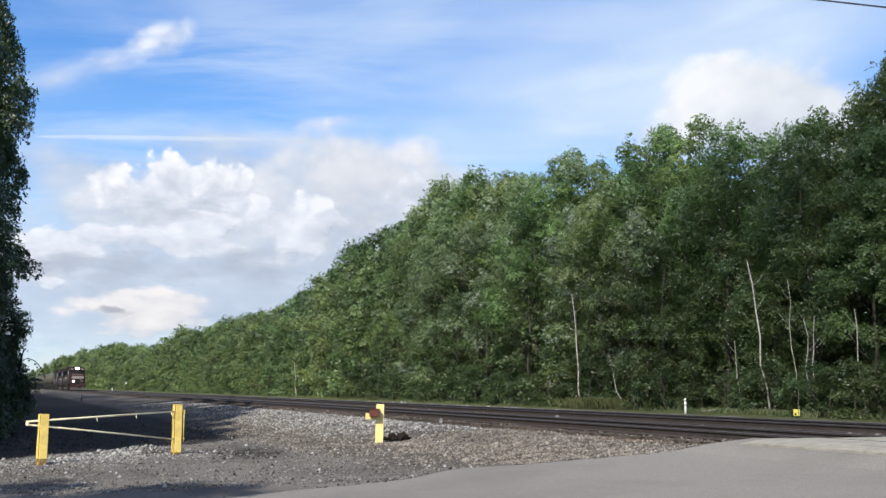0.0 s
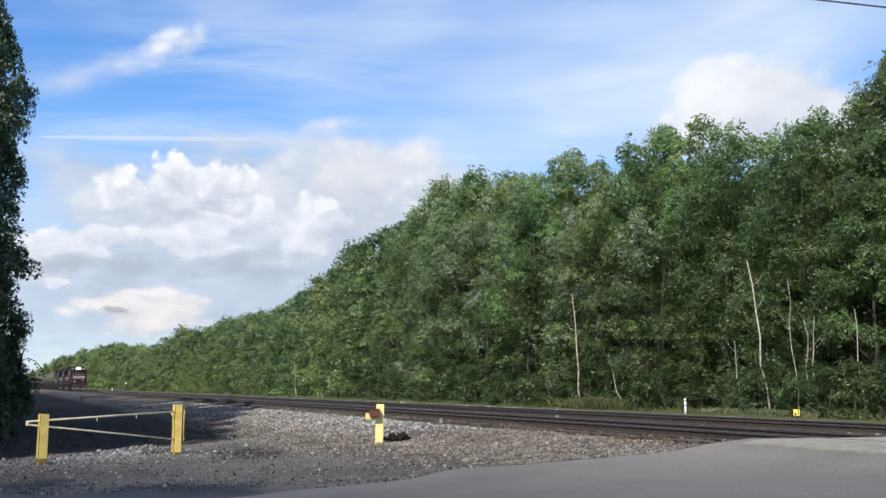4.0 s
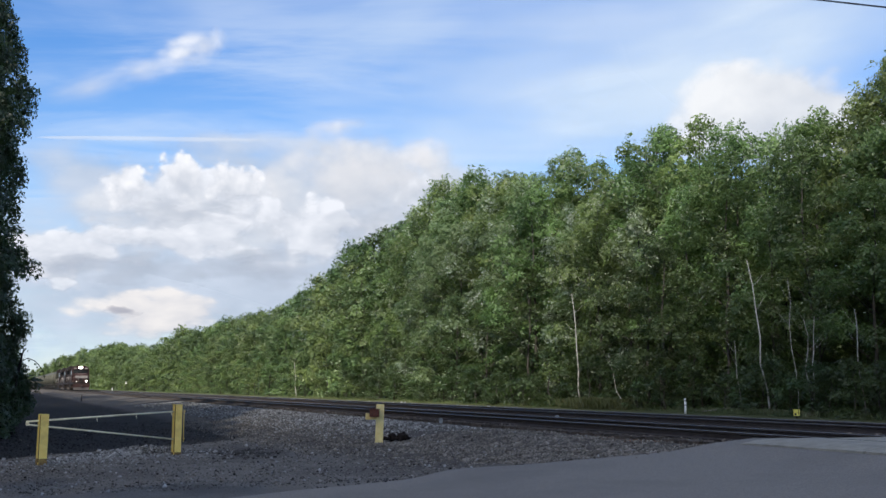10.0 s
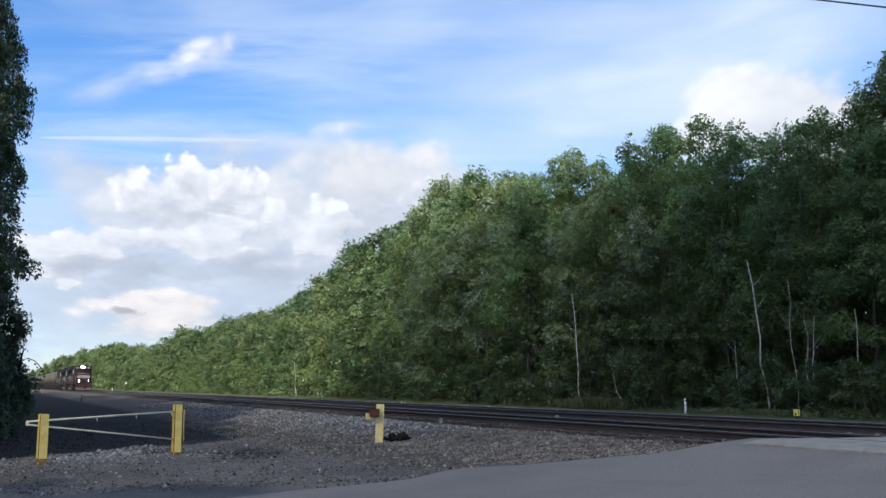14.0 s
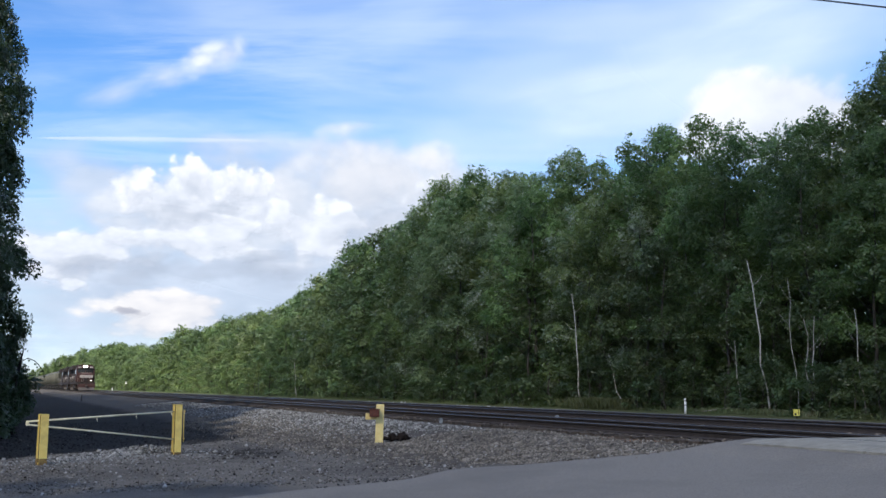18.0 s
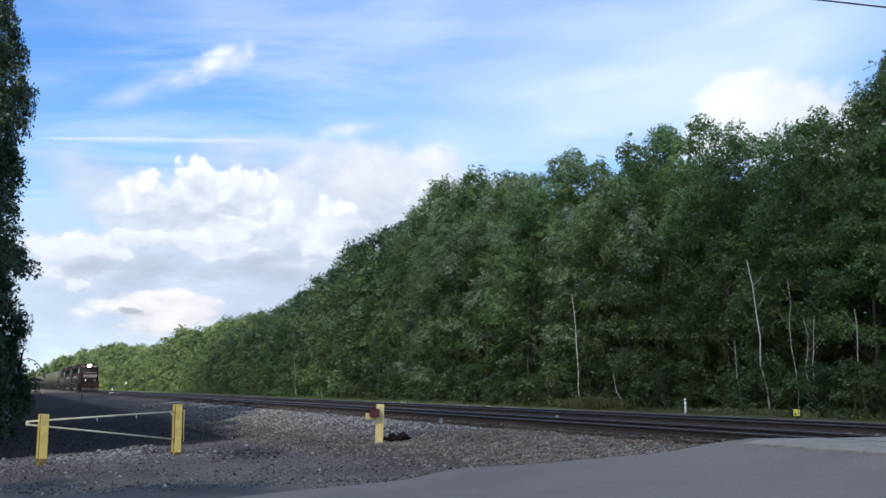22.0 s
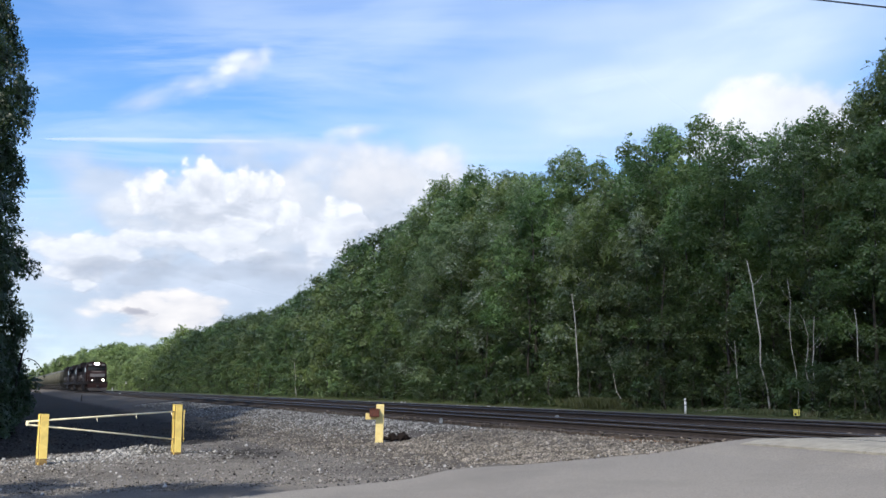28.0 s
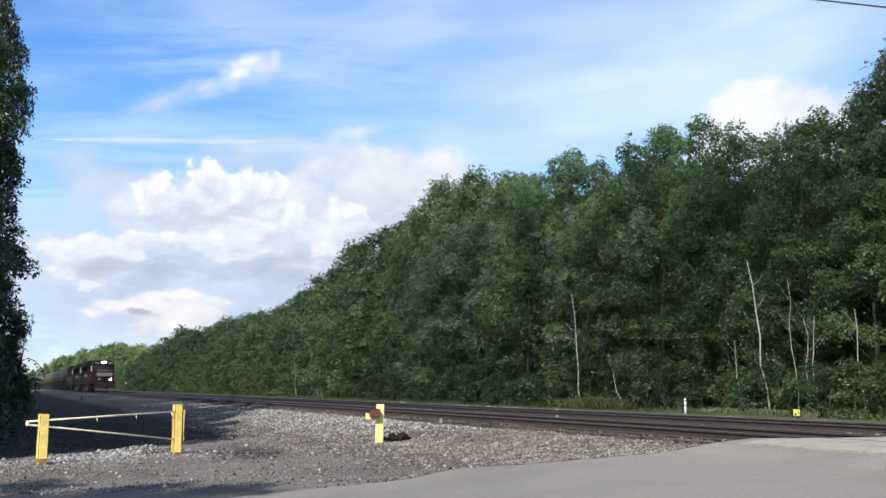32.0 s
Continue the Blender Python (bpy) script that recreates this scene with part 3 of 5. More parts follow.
def join_trees(name, label, items):
    """Many trees that nobody could count, joined into one mesh."""
    top = thing(name, pose(0, 0, 0), label, "wood", "", "stuff")
    for slot, part_name in ((0, "trunks"), (1, "crowns")):
        co, loops, sizes, base = [], [], [], 0
        for meshes, m in items:
            me = meshes[slot]
            v = np.empty(len(me.vertices) * 3)
            me.vertices.foreach_get("co", v)
            a = np.array(m)
            co.append(v.reshape(-1, 3) @ a[:3, :3].T + a[:3, 3])
            l = np.empty(len(me.loops), np.int32)
            me.loops.foreach_get("vertex_index", l)
            loops.append(l + base)
            n = np.empty(len(me.polygons), np.int32)
            me.polygons.foreach_get("loop_total", n)
            sizes.append(n)
            base += len(me.vertices)
        co, loops, sizes = np.concatenate(co), np.concatenate(loops), np.concatenate(sizes)
        me = bpy.data.meshes.new(part_name)
        me.vertices.add(len(co))
        me.vertices.foreach_set("co", co.astype(np.float32).ravel())
        me.loops.add(len(loops))
        me.loops.foreach_set("vertex_index", loops)
        me.polygons.add(len(sizes))
        me.polygons.foreach_set("loop_start", np.concatenate([[0], np.cumsum(sizes)[:-1]]).astype(np.int32))
        me.update(calc_edges=True)
        me.materials.append(items[0][0][slot].materials[0])
        new(part_name, me).parent = top


def skyline(s, p):
    """How high a tree at s, p stands to reach the skyline in the camera's view; a dip is kept open by the trees beside
    it.
    """
    def along(q):
        for (a, ha), (b, hb) in zip(SKYLINE, SKYLINE[1:]):
            if a <= q <= b:
                return ha + (hb - ha) * (q - a) / (b - a)
        return SKYLINE[-1][1]

    q = s * 31.5 / p
    return EYE[2] + (min(along(q - 1.1), along(q), along(q + 1.1)) - EYE[2]) * p / 31.5


def build_wood():
    rng = random.Random(21)
    tall = [tree_parts(100 + k, 13.0, 2.9, 0.02, 1.3, 48, 23000, 0.15, M_LEAF, flat=(0.6, 0.85, 0.7)[k % 3]) for k in range(7)]
    deep = [tree_parts(120 + k, 13.0, 2.9, 0.02, 1.3, 48, 23000, 0.15, M_LEAF_DEEP_SHADED, flat=(0.6, 0.8)[k % 2]) for k in range(3)]
    pale = [tree_parts(130 + k, 13.0, 2.9, 0.02, 1.25, 48, 23000, 0.15, M_LEAF_PALE, flat=0.7) for k in range(3)]
    crest = [tree_parts(150 + k, 13.0, 2.8, 0.36, 1.05, 42, 12000, 0.165, M_LEAF) for k in range(5)]
    # young trees take the darkened leaves in place of the overhanging branches' shade
    slim = [tree_parts(200 + k, 10.0, 2.1, 0.0, 0.95, 34, 10500, 0.148, M_LEAF_DEEP_SHADED if k % 2 else M_LEAF_SHRUB_SHADED, flat=0.6) for k in range(5)]
    shrub = [tree_parts(300 + k, 3.4, 1.5, 0.0, 0.6, 16, 3300, 0.12, M_LEAF_SHRUB_SHADED) for k in range(4)]
    mid = [tree_parts(400 + k, 12.0, 3.0, 0.0, 1.3, 36, 6600, 0.23, M_LEAF_FAR) for k in range(4)]
    line = [tree_parts(450 + k, 12.0, 3.4, 0.0, 1.5, 28, 3400, 0.38, M_LEAF_FAR) for k in range(4)]
    far = [tree_parts(500 + k, 12.0, 3.4, 0.0, 1.4, 30, 1500, 0.60, M_LEAF_FAR) for k in range(4)]

    joined = {}

    def stand(kind, full, s, p, h, wide, label, name="tree"):
        k = h / full
        if name in ("far_wood", "undergrowth"):
            m = Matrix.Translation(at(s, p, ground_z(min(s, 400), p) - 0.05)) @ pose(0, 0, 0, 0, 0, rng.uniform(0, 360)) @ Matrix.Diagonal((wide * k, wide * k, k, 1))
            joined.setdefault(name, []).append((rng.choice(kind), m))
            return None
        m = Matrix.Translation(at(s, p, ground_z(min(s, 400), p) - 0.05)) @ pose(0, 0, 0, rng.uniform(-2, 2), rng.uniform(-2, 2), rng.uniform(0, 360))
        return plant(name, rng.choice(kind), m, (wide * k, wide * k, k), label, "tree" if name == "tree" else "shrub", "wood along the railway")

    s = 12.0
    while s < 84:
        p = 32.0 + rng.uniform(-0.9, 0.9)
        stand(crest, 13.0, s, p, skyline(s, p) * (rng.uniform(0.99, 1.045) - 0.025 * smooth(38, 46, s) * smooth(72, 62, s)), 1.05, "tall leafy green tree at the back of the wood")
        s += rng.uniform(1.9, 2.6)
    s = 10.0
    while s < 90:
        stand(mid, 12.0, s, 36.5 + rng.uniform(-0.9, 0.9), skyline(s, 36.5) * rng.uniform(0.82, 0.90), 1.4, "", "undergrowth")
        s += rng.uniform(2.4, 3.2)
    s = 10.0
    while s < 86:
        stand(mid, 12.0, s, 34.3 + rng.uniform(-0.5, 0.5), min(rng.uniform(6.5, 9.5), 0.8 * skyline(s, 34.3)), 1.3, "", "undergrowth")
        s += rng.uniform(2.0, 2.8)
    s = 9.0
    while s < 88:
        stand(mid, 12.0, s, 33.0 + rng.uniform(-0.5, 0.5), rng.uniform(3.2, 4.6), 2.2, "", "undergrowth")
        s += rng.uniform(1.9, 2.6)
    for s, p, h in ((30.9, 31.2, 14.3), (28.9, 31.0, 14.2), (26.4, 31.4, 14.0), (23.8, 31.6, 14.0)):
        SWAYING.append(stand(deep, 13.0, s, p, h, 0.82, "tallest leafy tree at the wood's end by the crossing"))
    s = 11.0
    while s < 84:
        p = 29.2 + rng.uniform(-1.2, 1.0)
        silvery = 43 < s < 74 and rng.random() < 0.62
        ob = stand(pale if silvery else deep if s < 41 and rng.random() < 0.75 else tall, 13.0, s, p, skyline(s, p) * rng.uniform(0.70, 0.95), 1.0, "leafy broadleaf tree showing silvery leaf undersides" if silvery else "leafy dark green broadleaf tree with dense crown")
        SWAYING.append(ob)
        s += rng.uniform(2.6, 3.6)
    s = 12.0
    while s < 84:
        stand(slim, 10.0, s, 27.4 + rng.uniform(-0.6, 0.6), rng.uniform(4.0, 8.6), 1.1, "young green tree leafed down to the ground")
        s += rng.uniform(1.9, 2.9)
    s = 14.0
    while s < 86:
        stand(shrub, 3.4, s, 26.1 + rng.uniform(-0.4, 0.5), rng.uniform(1.3, 3.2), 1.25, "green leafy shrub at the wood's edge", "shrub")
        s += rng.uniform(1.3, 2.2)
    for s, p, h in ((24.4, 25.2, 1.6), (25.7, 25.1, 1.9), (26.9, 25.2, 2.0), (28.0, 25.2, 1.7), (28.9, 25.25, 1.9), (30.0, 25.3, 1.5), (33.8, 25.4, 1.6), (33.0, 25.4, 1.2), (36.6, 25.5, 1.2), (40.0, 25.4, 1.3), (51.0, 25.4, 1.6), (54.0, 25.3, 1.9), (57.0, 25.4, 2.2)):
        stand(shrub, 3.4, s, p, h, 1.3, "low green leafy shrub before the bare birches", "shrub")
    s = 84.0
    while s < 180:
        for p, lo, hi in ((32.0, 0.95, 1.03), (29.0, 0.70, 0.96), (27.2, 0.35, 0.62)):
            p += rng.uniform(-0.6, 0.6)
            x = s + rng.uniform(-1, 1)
            stand(mid, 12.0, x, p, skyline(x, p) * rng.uniform(lo, hi), 1.1, "leafy green tree in the wood along the track")
        s += rng.uniform(2.8, 3.7)
    s = 180.0
    while s < 480:
        for p, lo, hi in ((33.0, 0.90, 1.05), (28.5, 0.55, 0.9)):
            p += rng.uniform(-1, 1)
            x = s + rng.uniform(-2, 2)
            stand(line, 12.0, x, p, skyline(x, p) * rng.uniform(lo, hi), 1.3, "", "far_wood")
        s += rng.uniform(4.4, 6.0)
    # where the line bends, trees close the view, lower towards the left
    for k in range(84):
        p = -22 + k * 0.7 + rng.uniform(-1, 1)
        stand(far, 12.0, 505 + rng.uniform(0, 60), p, (5.0 + 13.0 * smooth(3, 34, p)) * rng.uniform(0.8, 1.05), 0.95, "", "far_wood")
    for k in range(33):
        stand(mid, 12.0, 11.0 + 2.3 * k, 38.5 + rng.uniform(-0.5, 0.5), skyline(11.0 + 2.3 * k, 38.5) * rng.uniform(0.72, 0.82), 1.6, "", "undergrowth")
    for name, label in (("undergrowth", "dense leafy growth deep inside the wood"), ("far_wood", "distant green wood along the track and beyond its bend")):
        join_trees(name, label, joined[name])


build_wood()


def build_left_trees():
    rng = random.Random(31)
    near = [tree_parts(600 + k, 13.0, 2.9, 0.0, 0.95, 90, 27000, 0.17, M_LEAF_SHADED) for k in range(2)]
    near += [tree_parts(620 + k, 13.0, 3.1, 0.0, 1.2, 60, 8800, 0.30, M_LEAF_SHADED) for k in range(2)]
    near += [tree_parts(630, 13.0, 3.2, 0.0, 1.3, 50, 3600, 0.47, M_LEAF_SHADED)]
    near += [tree_parts(650, 13.0, 2.9, 0.50, 1.0, 80, 27000, 0.17, M_LEAF_SHADED)]
    low = tree_parts(640, 5.0, 2.0, 0.0, 0.6, 28, 4800, 0.16, M_LEAF_SHADED)
    # many of these stand out of view, placed to throw shade on the ground
    spots = [(0, -18.1, 38.0, 14.2, 1.0), (1, -17.6, 28.0, 12.8, 0.92), (2, -22.0, 34.0, 12.5, 1.2), (3, -24.3, 46.0, 12.5, 1.2), (1, -21.2, 44.0, 14.4, 1.1), (2, -29.0, 57.0, 12.5, 1.3), (3, -18.4, 24.0, 12.4, 1.2),
             (2, -21.4, 28.5, 12.8, 1.2), (3, -18.6, 19.0, 11.8, 1.1), (0, -16.0, 36.9, 8.2, 0.78), (5, -16.6, 36.4, 16.8, 0.53), (5, -18.5, 40.5, 17.4, 0.55), (3, -19.5, 13.5, 10.0, 1.0), (2, -27.0, 38.0, 13.0, 1.2), (3, -25.5, 51.0, 12.0, 1.2), (2, -32.0, 62.0, 12.0, 1.3), (1, -14.6, 28.2, 13.5, 0.80), (0, -16.0, 31.0, 15.0, 0.68), (2, -13.9, 24.0, 13.0, 0.80), (2, -14.4, 20.4, 14.8, 0.82), (3, -15.3, 17.0, 14.0, 0.8), (2, -16.6, 13.2, 13.5, 0.84), (3, -16.9, 9.5, 13.0, 0.9), (0, -10.4, 2.6, 13.4, 0.72), (0, -8.9, 3.2, 13.0, 0.60), (2, -12.8, 2.4, 13.8, 0.76), (0, -15.3, 33.0, 14.0, 0.66), (1, -17.6, 36.0, 17.0, 0.58), (2, -21.5, 43.0, 21.0, 0.64), (2, -20.2, 38.0, 20.0, 0.62), (2, -24.6, 50.0, 24.0, 0.56), (3, -28.4, 58.0, 24.0, 0.55), (3, -19.0, 32.0, 13.5, 1.1), (2, -21.0, 38.5, 14.0, 1.0)]
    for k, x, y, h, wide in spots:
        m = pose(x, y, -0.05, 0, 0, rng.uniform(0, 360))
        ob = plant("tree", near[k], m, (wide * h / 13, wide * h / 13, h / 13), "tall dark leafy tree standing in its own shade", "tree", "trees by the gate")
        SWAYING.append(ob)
    # a row mostly out of view, added to shade the bank's far foot
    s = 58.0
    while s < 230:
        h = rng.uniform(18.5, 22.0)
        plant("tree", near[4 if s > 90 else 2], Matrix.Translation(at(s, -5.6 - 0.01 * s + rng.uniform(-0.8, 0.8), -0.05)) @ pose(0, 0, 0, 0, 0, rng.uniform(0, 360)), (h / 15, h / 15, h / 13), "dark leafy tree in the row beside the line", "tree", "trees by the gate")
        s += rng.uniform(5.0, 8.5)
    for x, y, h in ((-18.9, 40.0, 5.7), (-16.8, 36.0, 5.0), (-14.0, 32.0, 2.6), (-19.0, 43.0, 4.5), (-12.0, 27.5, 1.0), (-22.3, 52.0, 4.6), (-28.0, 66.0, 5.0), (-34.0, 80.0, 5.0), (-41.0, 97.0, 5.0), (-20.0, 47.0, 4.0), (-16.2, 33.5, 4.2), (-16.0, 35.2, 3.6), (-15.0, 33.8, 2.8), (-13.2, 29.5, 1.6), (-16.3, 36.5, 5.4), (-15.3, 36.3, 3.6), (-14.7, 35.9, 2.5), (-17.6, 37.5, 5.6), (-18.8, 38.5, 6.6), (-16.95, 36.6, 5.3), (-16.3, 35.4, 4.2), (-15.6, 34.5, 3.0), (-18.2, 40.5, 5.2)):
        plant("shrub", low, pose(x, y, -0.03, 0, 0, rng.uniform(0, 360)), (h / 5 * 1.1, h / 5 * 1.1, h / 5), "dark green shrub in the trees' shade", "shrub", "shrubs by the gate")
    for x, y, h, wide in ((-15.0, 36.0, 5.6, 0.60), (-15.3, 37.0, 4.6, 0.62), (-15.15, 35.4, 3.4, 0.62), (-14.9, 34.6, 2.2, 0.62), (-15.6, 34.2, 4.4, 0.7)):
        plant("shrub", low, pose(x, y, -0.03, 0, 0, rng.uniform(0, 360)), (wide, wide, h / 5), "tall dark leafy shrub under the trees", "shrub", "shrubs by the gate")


build_left_trees()


def build_bare_trunks():
    rng = random.Random(41)
    # (s, base height, top s, top height, radius)
    rows = [(45.4, 0.5, 46.2, 6.1, 0.05), (31.7, 0.5, 32.7, 6.3, 0.05), (29.4, 0.5, 29.2, 4.0, 0.026), (29.5, 0.5, 29.75, 3.9, 0.024), (27.0, 0.5, 27.3, 4.1, 0.030), (33.2, 0.5, 33.6, 3.3, 0.024), (30.2, 0.5, 30.5, 5.4, 0.022), (41.6, 0.5, 42.8, 3.1, 0.025), (99.4, 0.5, 100.0, 4.3, 0.045)]
    for s0, z0, s1, z1, r in rows:
        root = at(s0, 25.75, z0)
        top = at(s1, 25.75, z1) - root
        tree = thing("bare_birch", Matrix.Translation(root), "thin bare white birch trunk before the green wood", "tree", "bare birches")
        pts = [top * (k / 6) + Vector((rng.uniform(-1, 1), rng.uniform(-1, 1), 0)) * 0.10 * (0 < k < 6) for k in range(7)]
        part("trunk", one_tube(pts, [r * (0.82 - 0.5 * k / 6) for k in range(7)], 7), M_BIRCH, tree)
        for k in (4, 5):
            q = pts[k]
            e = q + Vector((rng.choice((-1, 1)) * rng.uniform(0.2, 0.5), rng.uniform(-0.2, 0.2), rng.uniform(0.35, 0.7)))
            part("branch", one_tube([q, q.lerp(e, 0.5) + Vector((0, 0, -0.05)), e], [r * 0.24, r * 0.18, r * 0.08], 5), M_BIRCH, tree)


build_bare_trunks()


# ---- gate, posts and small things ----
def h_beam(width, depth, height, web, flange):
    """A steel beam with a deep narrow slot down each side, behind its front flange."""
    w, d = width / 2, depth / 2
    f, r = -d + flange, -d + flange + 0.052
    o = [(-w, -d), (w, -d), (w, f), (web / 2, f), (web / 2, r), (w - 0.006, r), (w - 0.006, d), (-w + 0.006, d), (-w + 0.006, r), (-web / 2, r), (-web / 2, f), (-w, f)]
    return prism(o, "z", -0.3, height, 0.004)


def build_gate():
    a, b = Vector((-8.23, 22.27, 0)), Vector((-6.33, 25.75, 0))
    for q, h, lean in ((a, 1.02, 0.6), (b, 1.16, 0.3)):
        post = thing("gate_post", Matrix.Translation(q) @ pose(0, 0, 0, 0, lean, 40), "yellow painted steel beam post with rusty scuffed foot", "post", "gate posts")
        part("beam", h_beam(0.168, 0.19, h, 0.016, 0.018), M_YELLOW, post)
        part("rusty_foot", h_beam(0.174, 0.196, 0.05 if q is b else 0.13, 0.022, 0.024), M_RUST_PAINT, post, "rust-eaten foot of the beam")
        # strips filling the slots, coloured dark in place of the shade there
        for side in (-1, 1):
            x = side * (0.084 - 0.006 - 0.004)
            part("rust_joint", one_box(x - 0.004, x + 0.004, -0.095 + 0.020, -0.095 + 0.068, 0.06, h - 0.004), M_SLOT_SHADE, post, "dark rusty joint down the beam")
        part("cap_plate", one_box(-0.086, 0.086, -0.097, 0.097, h - 0.002, h + 0.008, 0.003), M_YELLOW, post)
    gate = thing("swing_gate", Matrix.Translation(a), "faded yellow tapering pipe gate, closed between two posts", "gate")
    e = b - a
    tip = -e * 0.118 + Vector((0, 0, 0.852))
    up, low = e * 0.985 + Vector((0, -0.12, 1.00)), e * 0.985 + Vector((0, -0.12, 0.345))
    off = Vector((0.0, 0.17, 0))
    part("top_pipe", one_tube([tip + off + Vector((0, 0, 0.03)), up + off], [0.020, 0.020], 10), M_YELLOW_PALE, gate)
    part("bottom_pipe", one_tube([tip + off - Vector((0, 0, 0.03)), low + off], [0.018, 0.018], 10), M_YELLOW_PALE, gate)
    part("end_plate", one_box(tip.x - 0.03 + off.x, tip.x + 0.03 + off.x, tip.y - 0.02 + off.y, tip.y + 0.02 + off.y, 0.80, 0.90, 0.008), M_YELLOW_PALE, gate)
    for f, z in ((0.36, 0.95), (0.66, 0.98), (0.95, 1.015)):
        q = tip.lerp(up, (f + 0.118) / 1.103) + off
        part("hook", one_tube([q + Vector((0, -0.03, 0.0)), q + Vector((0, -0.04, -0.05)), q + Vector((0.02, -0.05, -0.09))], [0.010, 0.009, 0.006], 6), M_YELLOW_PALE, gate)
    for z in (1.00, 0.36):
        q = b + Vector((0.16, 0.06, z)) - a
        part("hinge", one_box(q.x - 0.018, q.x + 0.018, q.y - 0.018, q.y + 0.018, q.z - 0.02, q.z + 0.02, 0.005), M_YELLOW, gate)
    part("hinge_rod", one_tube([b - a + Vector((0.155, 0.05, 0.28)), b - a + Vector((0.155, 0.05, 1.04))], [0.011, 0.011], 6), M_YELLOW, gate)


YPOST, PILE = (-1.61, 27.30, 0.22), (-1.20, 27.30, 0.27)


def build_yellow_post():
    post = thing("marker_post", Matrix.Translation(YPOST) @ pose(0, 0, 0, 0, 1.6, 6), "square yellow post carrying a rusty box on a side arm", "post")
    part("column", one_box(-0.097, 0.097, -0.097, 0.097, -0.35, 0.925, 0.012), M_YELLOW_POST, post)
    part("arm", one_box(-0.36, -0.10, -0.10, 0.06, 0.535, 0.69, 0.01), M_YELLOW_POST, post)
    lock = part("lock_box", one_box(-0.27, -0.03, -0.30, -0.108, 0.61, 0.80, 0.012), M_RUST, post, "rust-red steel lock box")
    part("lid", one_box(-0.28, -0.02, -0.31, -0.102, 0.795, 0.815, 0.005), M_RUST, lock)


def lump(seed, size, squash, mat, parent, name, offset):
    bm = bmesh.new()
    bmesh.ops.create_icosphere(bm, subdivisions=2, radius=size)
    for v in bm.verts:
        v.co *= 1 + 0.75 * noise.noise(v.co * (2.2 / size) + Vector((seed * 3.1, 0, 0)))
        v.co.z *= squash
        v.co += Vector(offset)
    return part(name, bm, mat, parent)


def build_small_things():
    pile = thing("scrap_pile", Matrix.Translation(PILE) @ Matrix.Scale(0.84, 4), "low heap of charred dark scrap beside the yellow post", "debris")
    for k, (x, y, r, q) in enumerate(((-0.34, 0.0, 0.10, 0.55), (-0.10, 0.05, 0.14, 0.9), (0.22, -0.03, 0.17, 0.85), (-0.24, -0.10, 0.08, 0.6), (0.38, 0.02, 0.09, 0.5), (0.05, -0.10, 0.07, 0.6))):
        lump(k, r, q, M_SCRAP, pile, "piece", (x, y, r * 0.35))
    w = at(34.88, 24.33, ground_z(34.88, 24.33))
    post = thing("white_post", Matrix.Translation(w), "slim white marker post in the grass beyond the rails", "post")
    part("column", one_tube([(0, 0, -0.2), (0.0, 0, 0.54)], [0.042, 0.042], 10), M_WHITE, post)
    for z in (0.30, 0.46):
        part("band", one_tube([(0, 0, z), (0, 0, z + 0.03)], [0.0435, 0.0435], 10), M_STEEL, post, "dark painted ring")
    part("cap", one_tube([(0, 0, 0.54), (0.0, 0, 0.58)], [0.053, 0.04], 10), M_WHITE, post)
    w = at(28.4, 24.14, ground_z(28.4, 24.14))
    sign = thing("marker_sign", Matrix.Translation(w) @ pose(0, 0, 0, 0, 0, 18), "small yellow marker plate with dark strokes near the rails", "sign")
    part("stake", one_box(-0.03, 0.03, 0.012, 0.03, -0.2, 0.26), M_STEEL, sign)
    part("plate", one_box(-0.12, 0.12, -0.008, 0.012, 0.07, 0.28, 0.006), M_SIGN_YELLOW, sign)
    part("bar", one_box(-0.09, -0.02, -0.013, -0.0085, 0.09, 0.16), M_STEEL, sign)
    part("bar", one_box(0.055, 0.08, -0.013, -0.0085, 0.09, 0.26), M_STEEL, sign)
    log = thing("fallen_branch", Matrix.Translation(at(33.6, 24.4, ground_z(33.6, 24.4) + 0.12)), "grey fallen branch lying in the grass", "branch")
    part("limb", one_tube([(-0.2, 0, -0.02), (0.5, 0.05, 0.06), (1.3, 0.2, 0.17), (2.0, 0.2, 0.3)], [0.016, 0.015, 0.012, 0.007], 6), M_DEAD, log)
    for s, p, z, label in ((29.3, 15.75, 0.62, "small blue-grey box between the tracks"), (29.6, 12.05, 0.56, "small grey box on the ballast shoulder")):
        crate = thing("track_box", Matrix.Translation(at(s, p, z)) @ pose(0, 0, 0, 0, 0, 12), label, "box")
        part("body", one_box(-0.045, 0.045, -0.045, 0.045, -0.05, 0.085, 0.010), M_BOX, crate)
        part("lid", one_box(-0.052, 0.052, -0.052, 0.052, 0.085, 0.10, 0.006), M_BOX, crate)
    mast = thing("trackside_sign", Matrix.Translation(at(209, 21.5, ground_z(209, 21.5))) @ pose(0, 0, 0, 0, 0, 20), "small white trackside sign on a post", "sign")
    part("post", one_tube([(0, 0, -0.2), (0, 0, 1.8)], [0.05, 0.05], 8), M_STEEL, mast)
    part("plate", one_box(-0.13, 0.13, -0.03, 0.02, 1.45, 1.85, 0.01), M_WHITE, mast)
    stake = thing("trackside_post", Matrix.Translation(at(236, 21.5, ground_z(236, 21.5))), "short pale post beside the far track", "post")
    part("column", one_tube([(0, 0, -0.2), (0, 0, 0.75)], [0.10, 0.09], 8), M_WHITE, stake)
    # bowed dry stem and a dead snag at the trees' edge
    snag = thing("dead_snag", pose(-14.1, 36.0, 0), "dark broken snag rising from the shrubs", "tree")
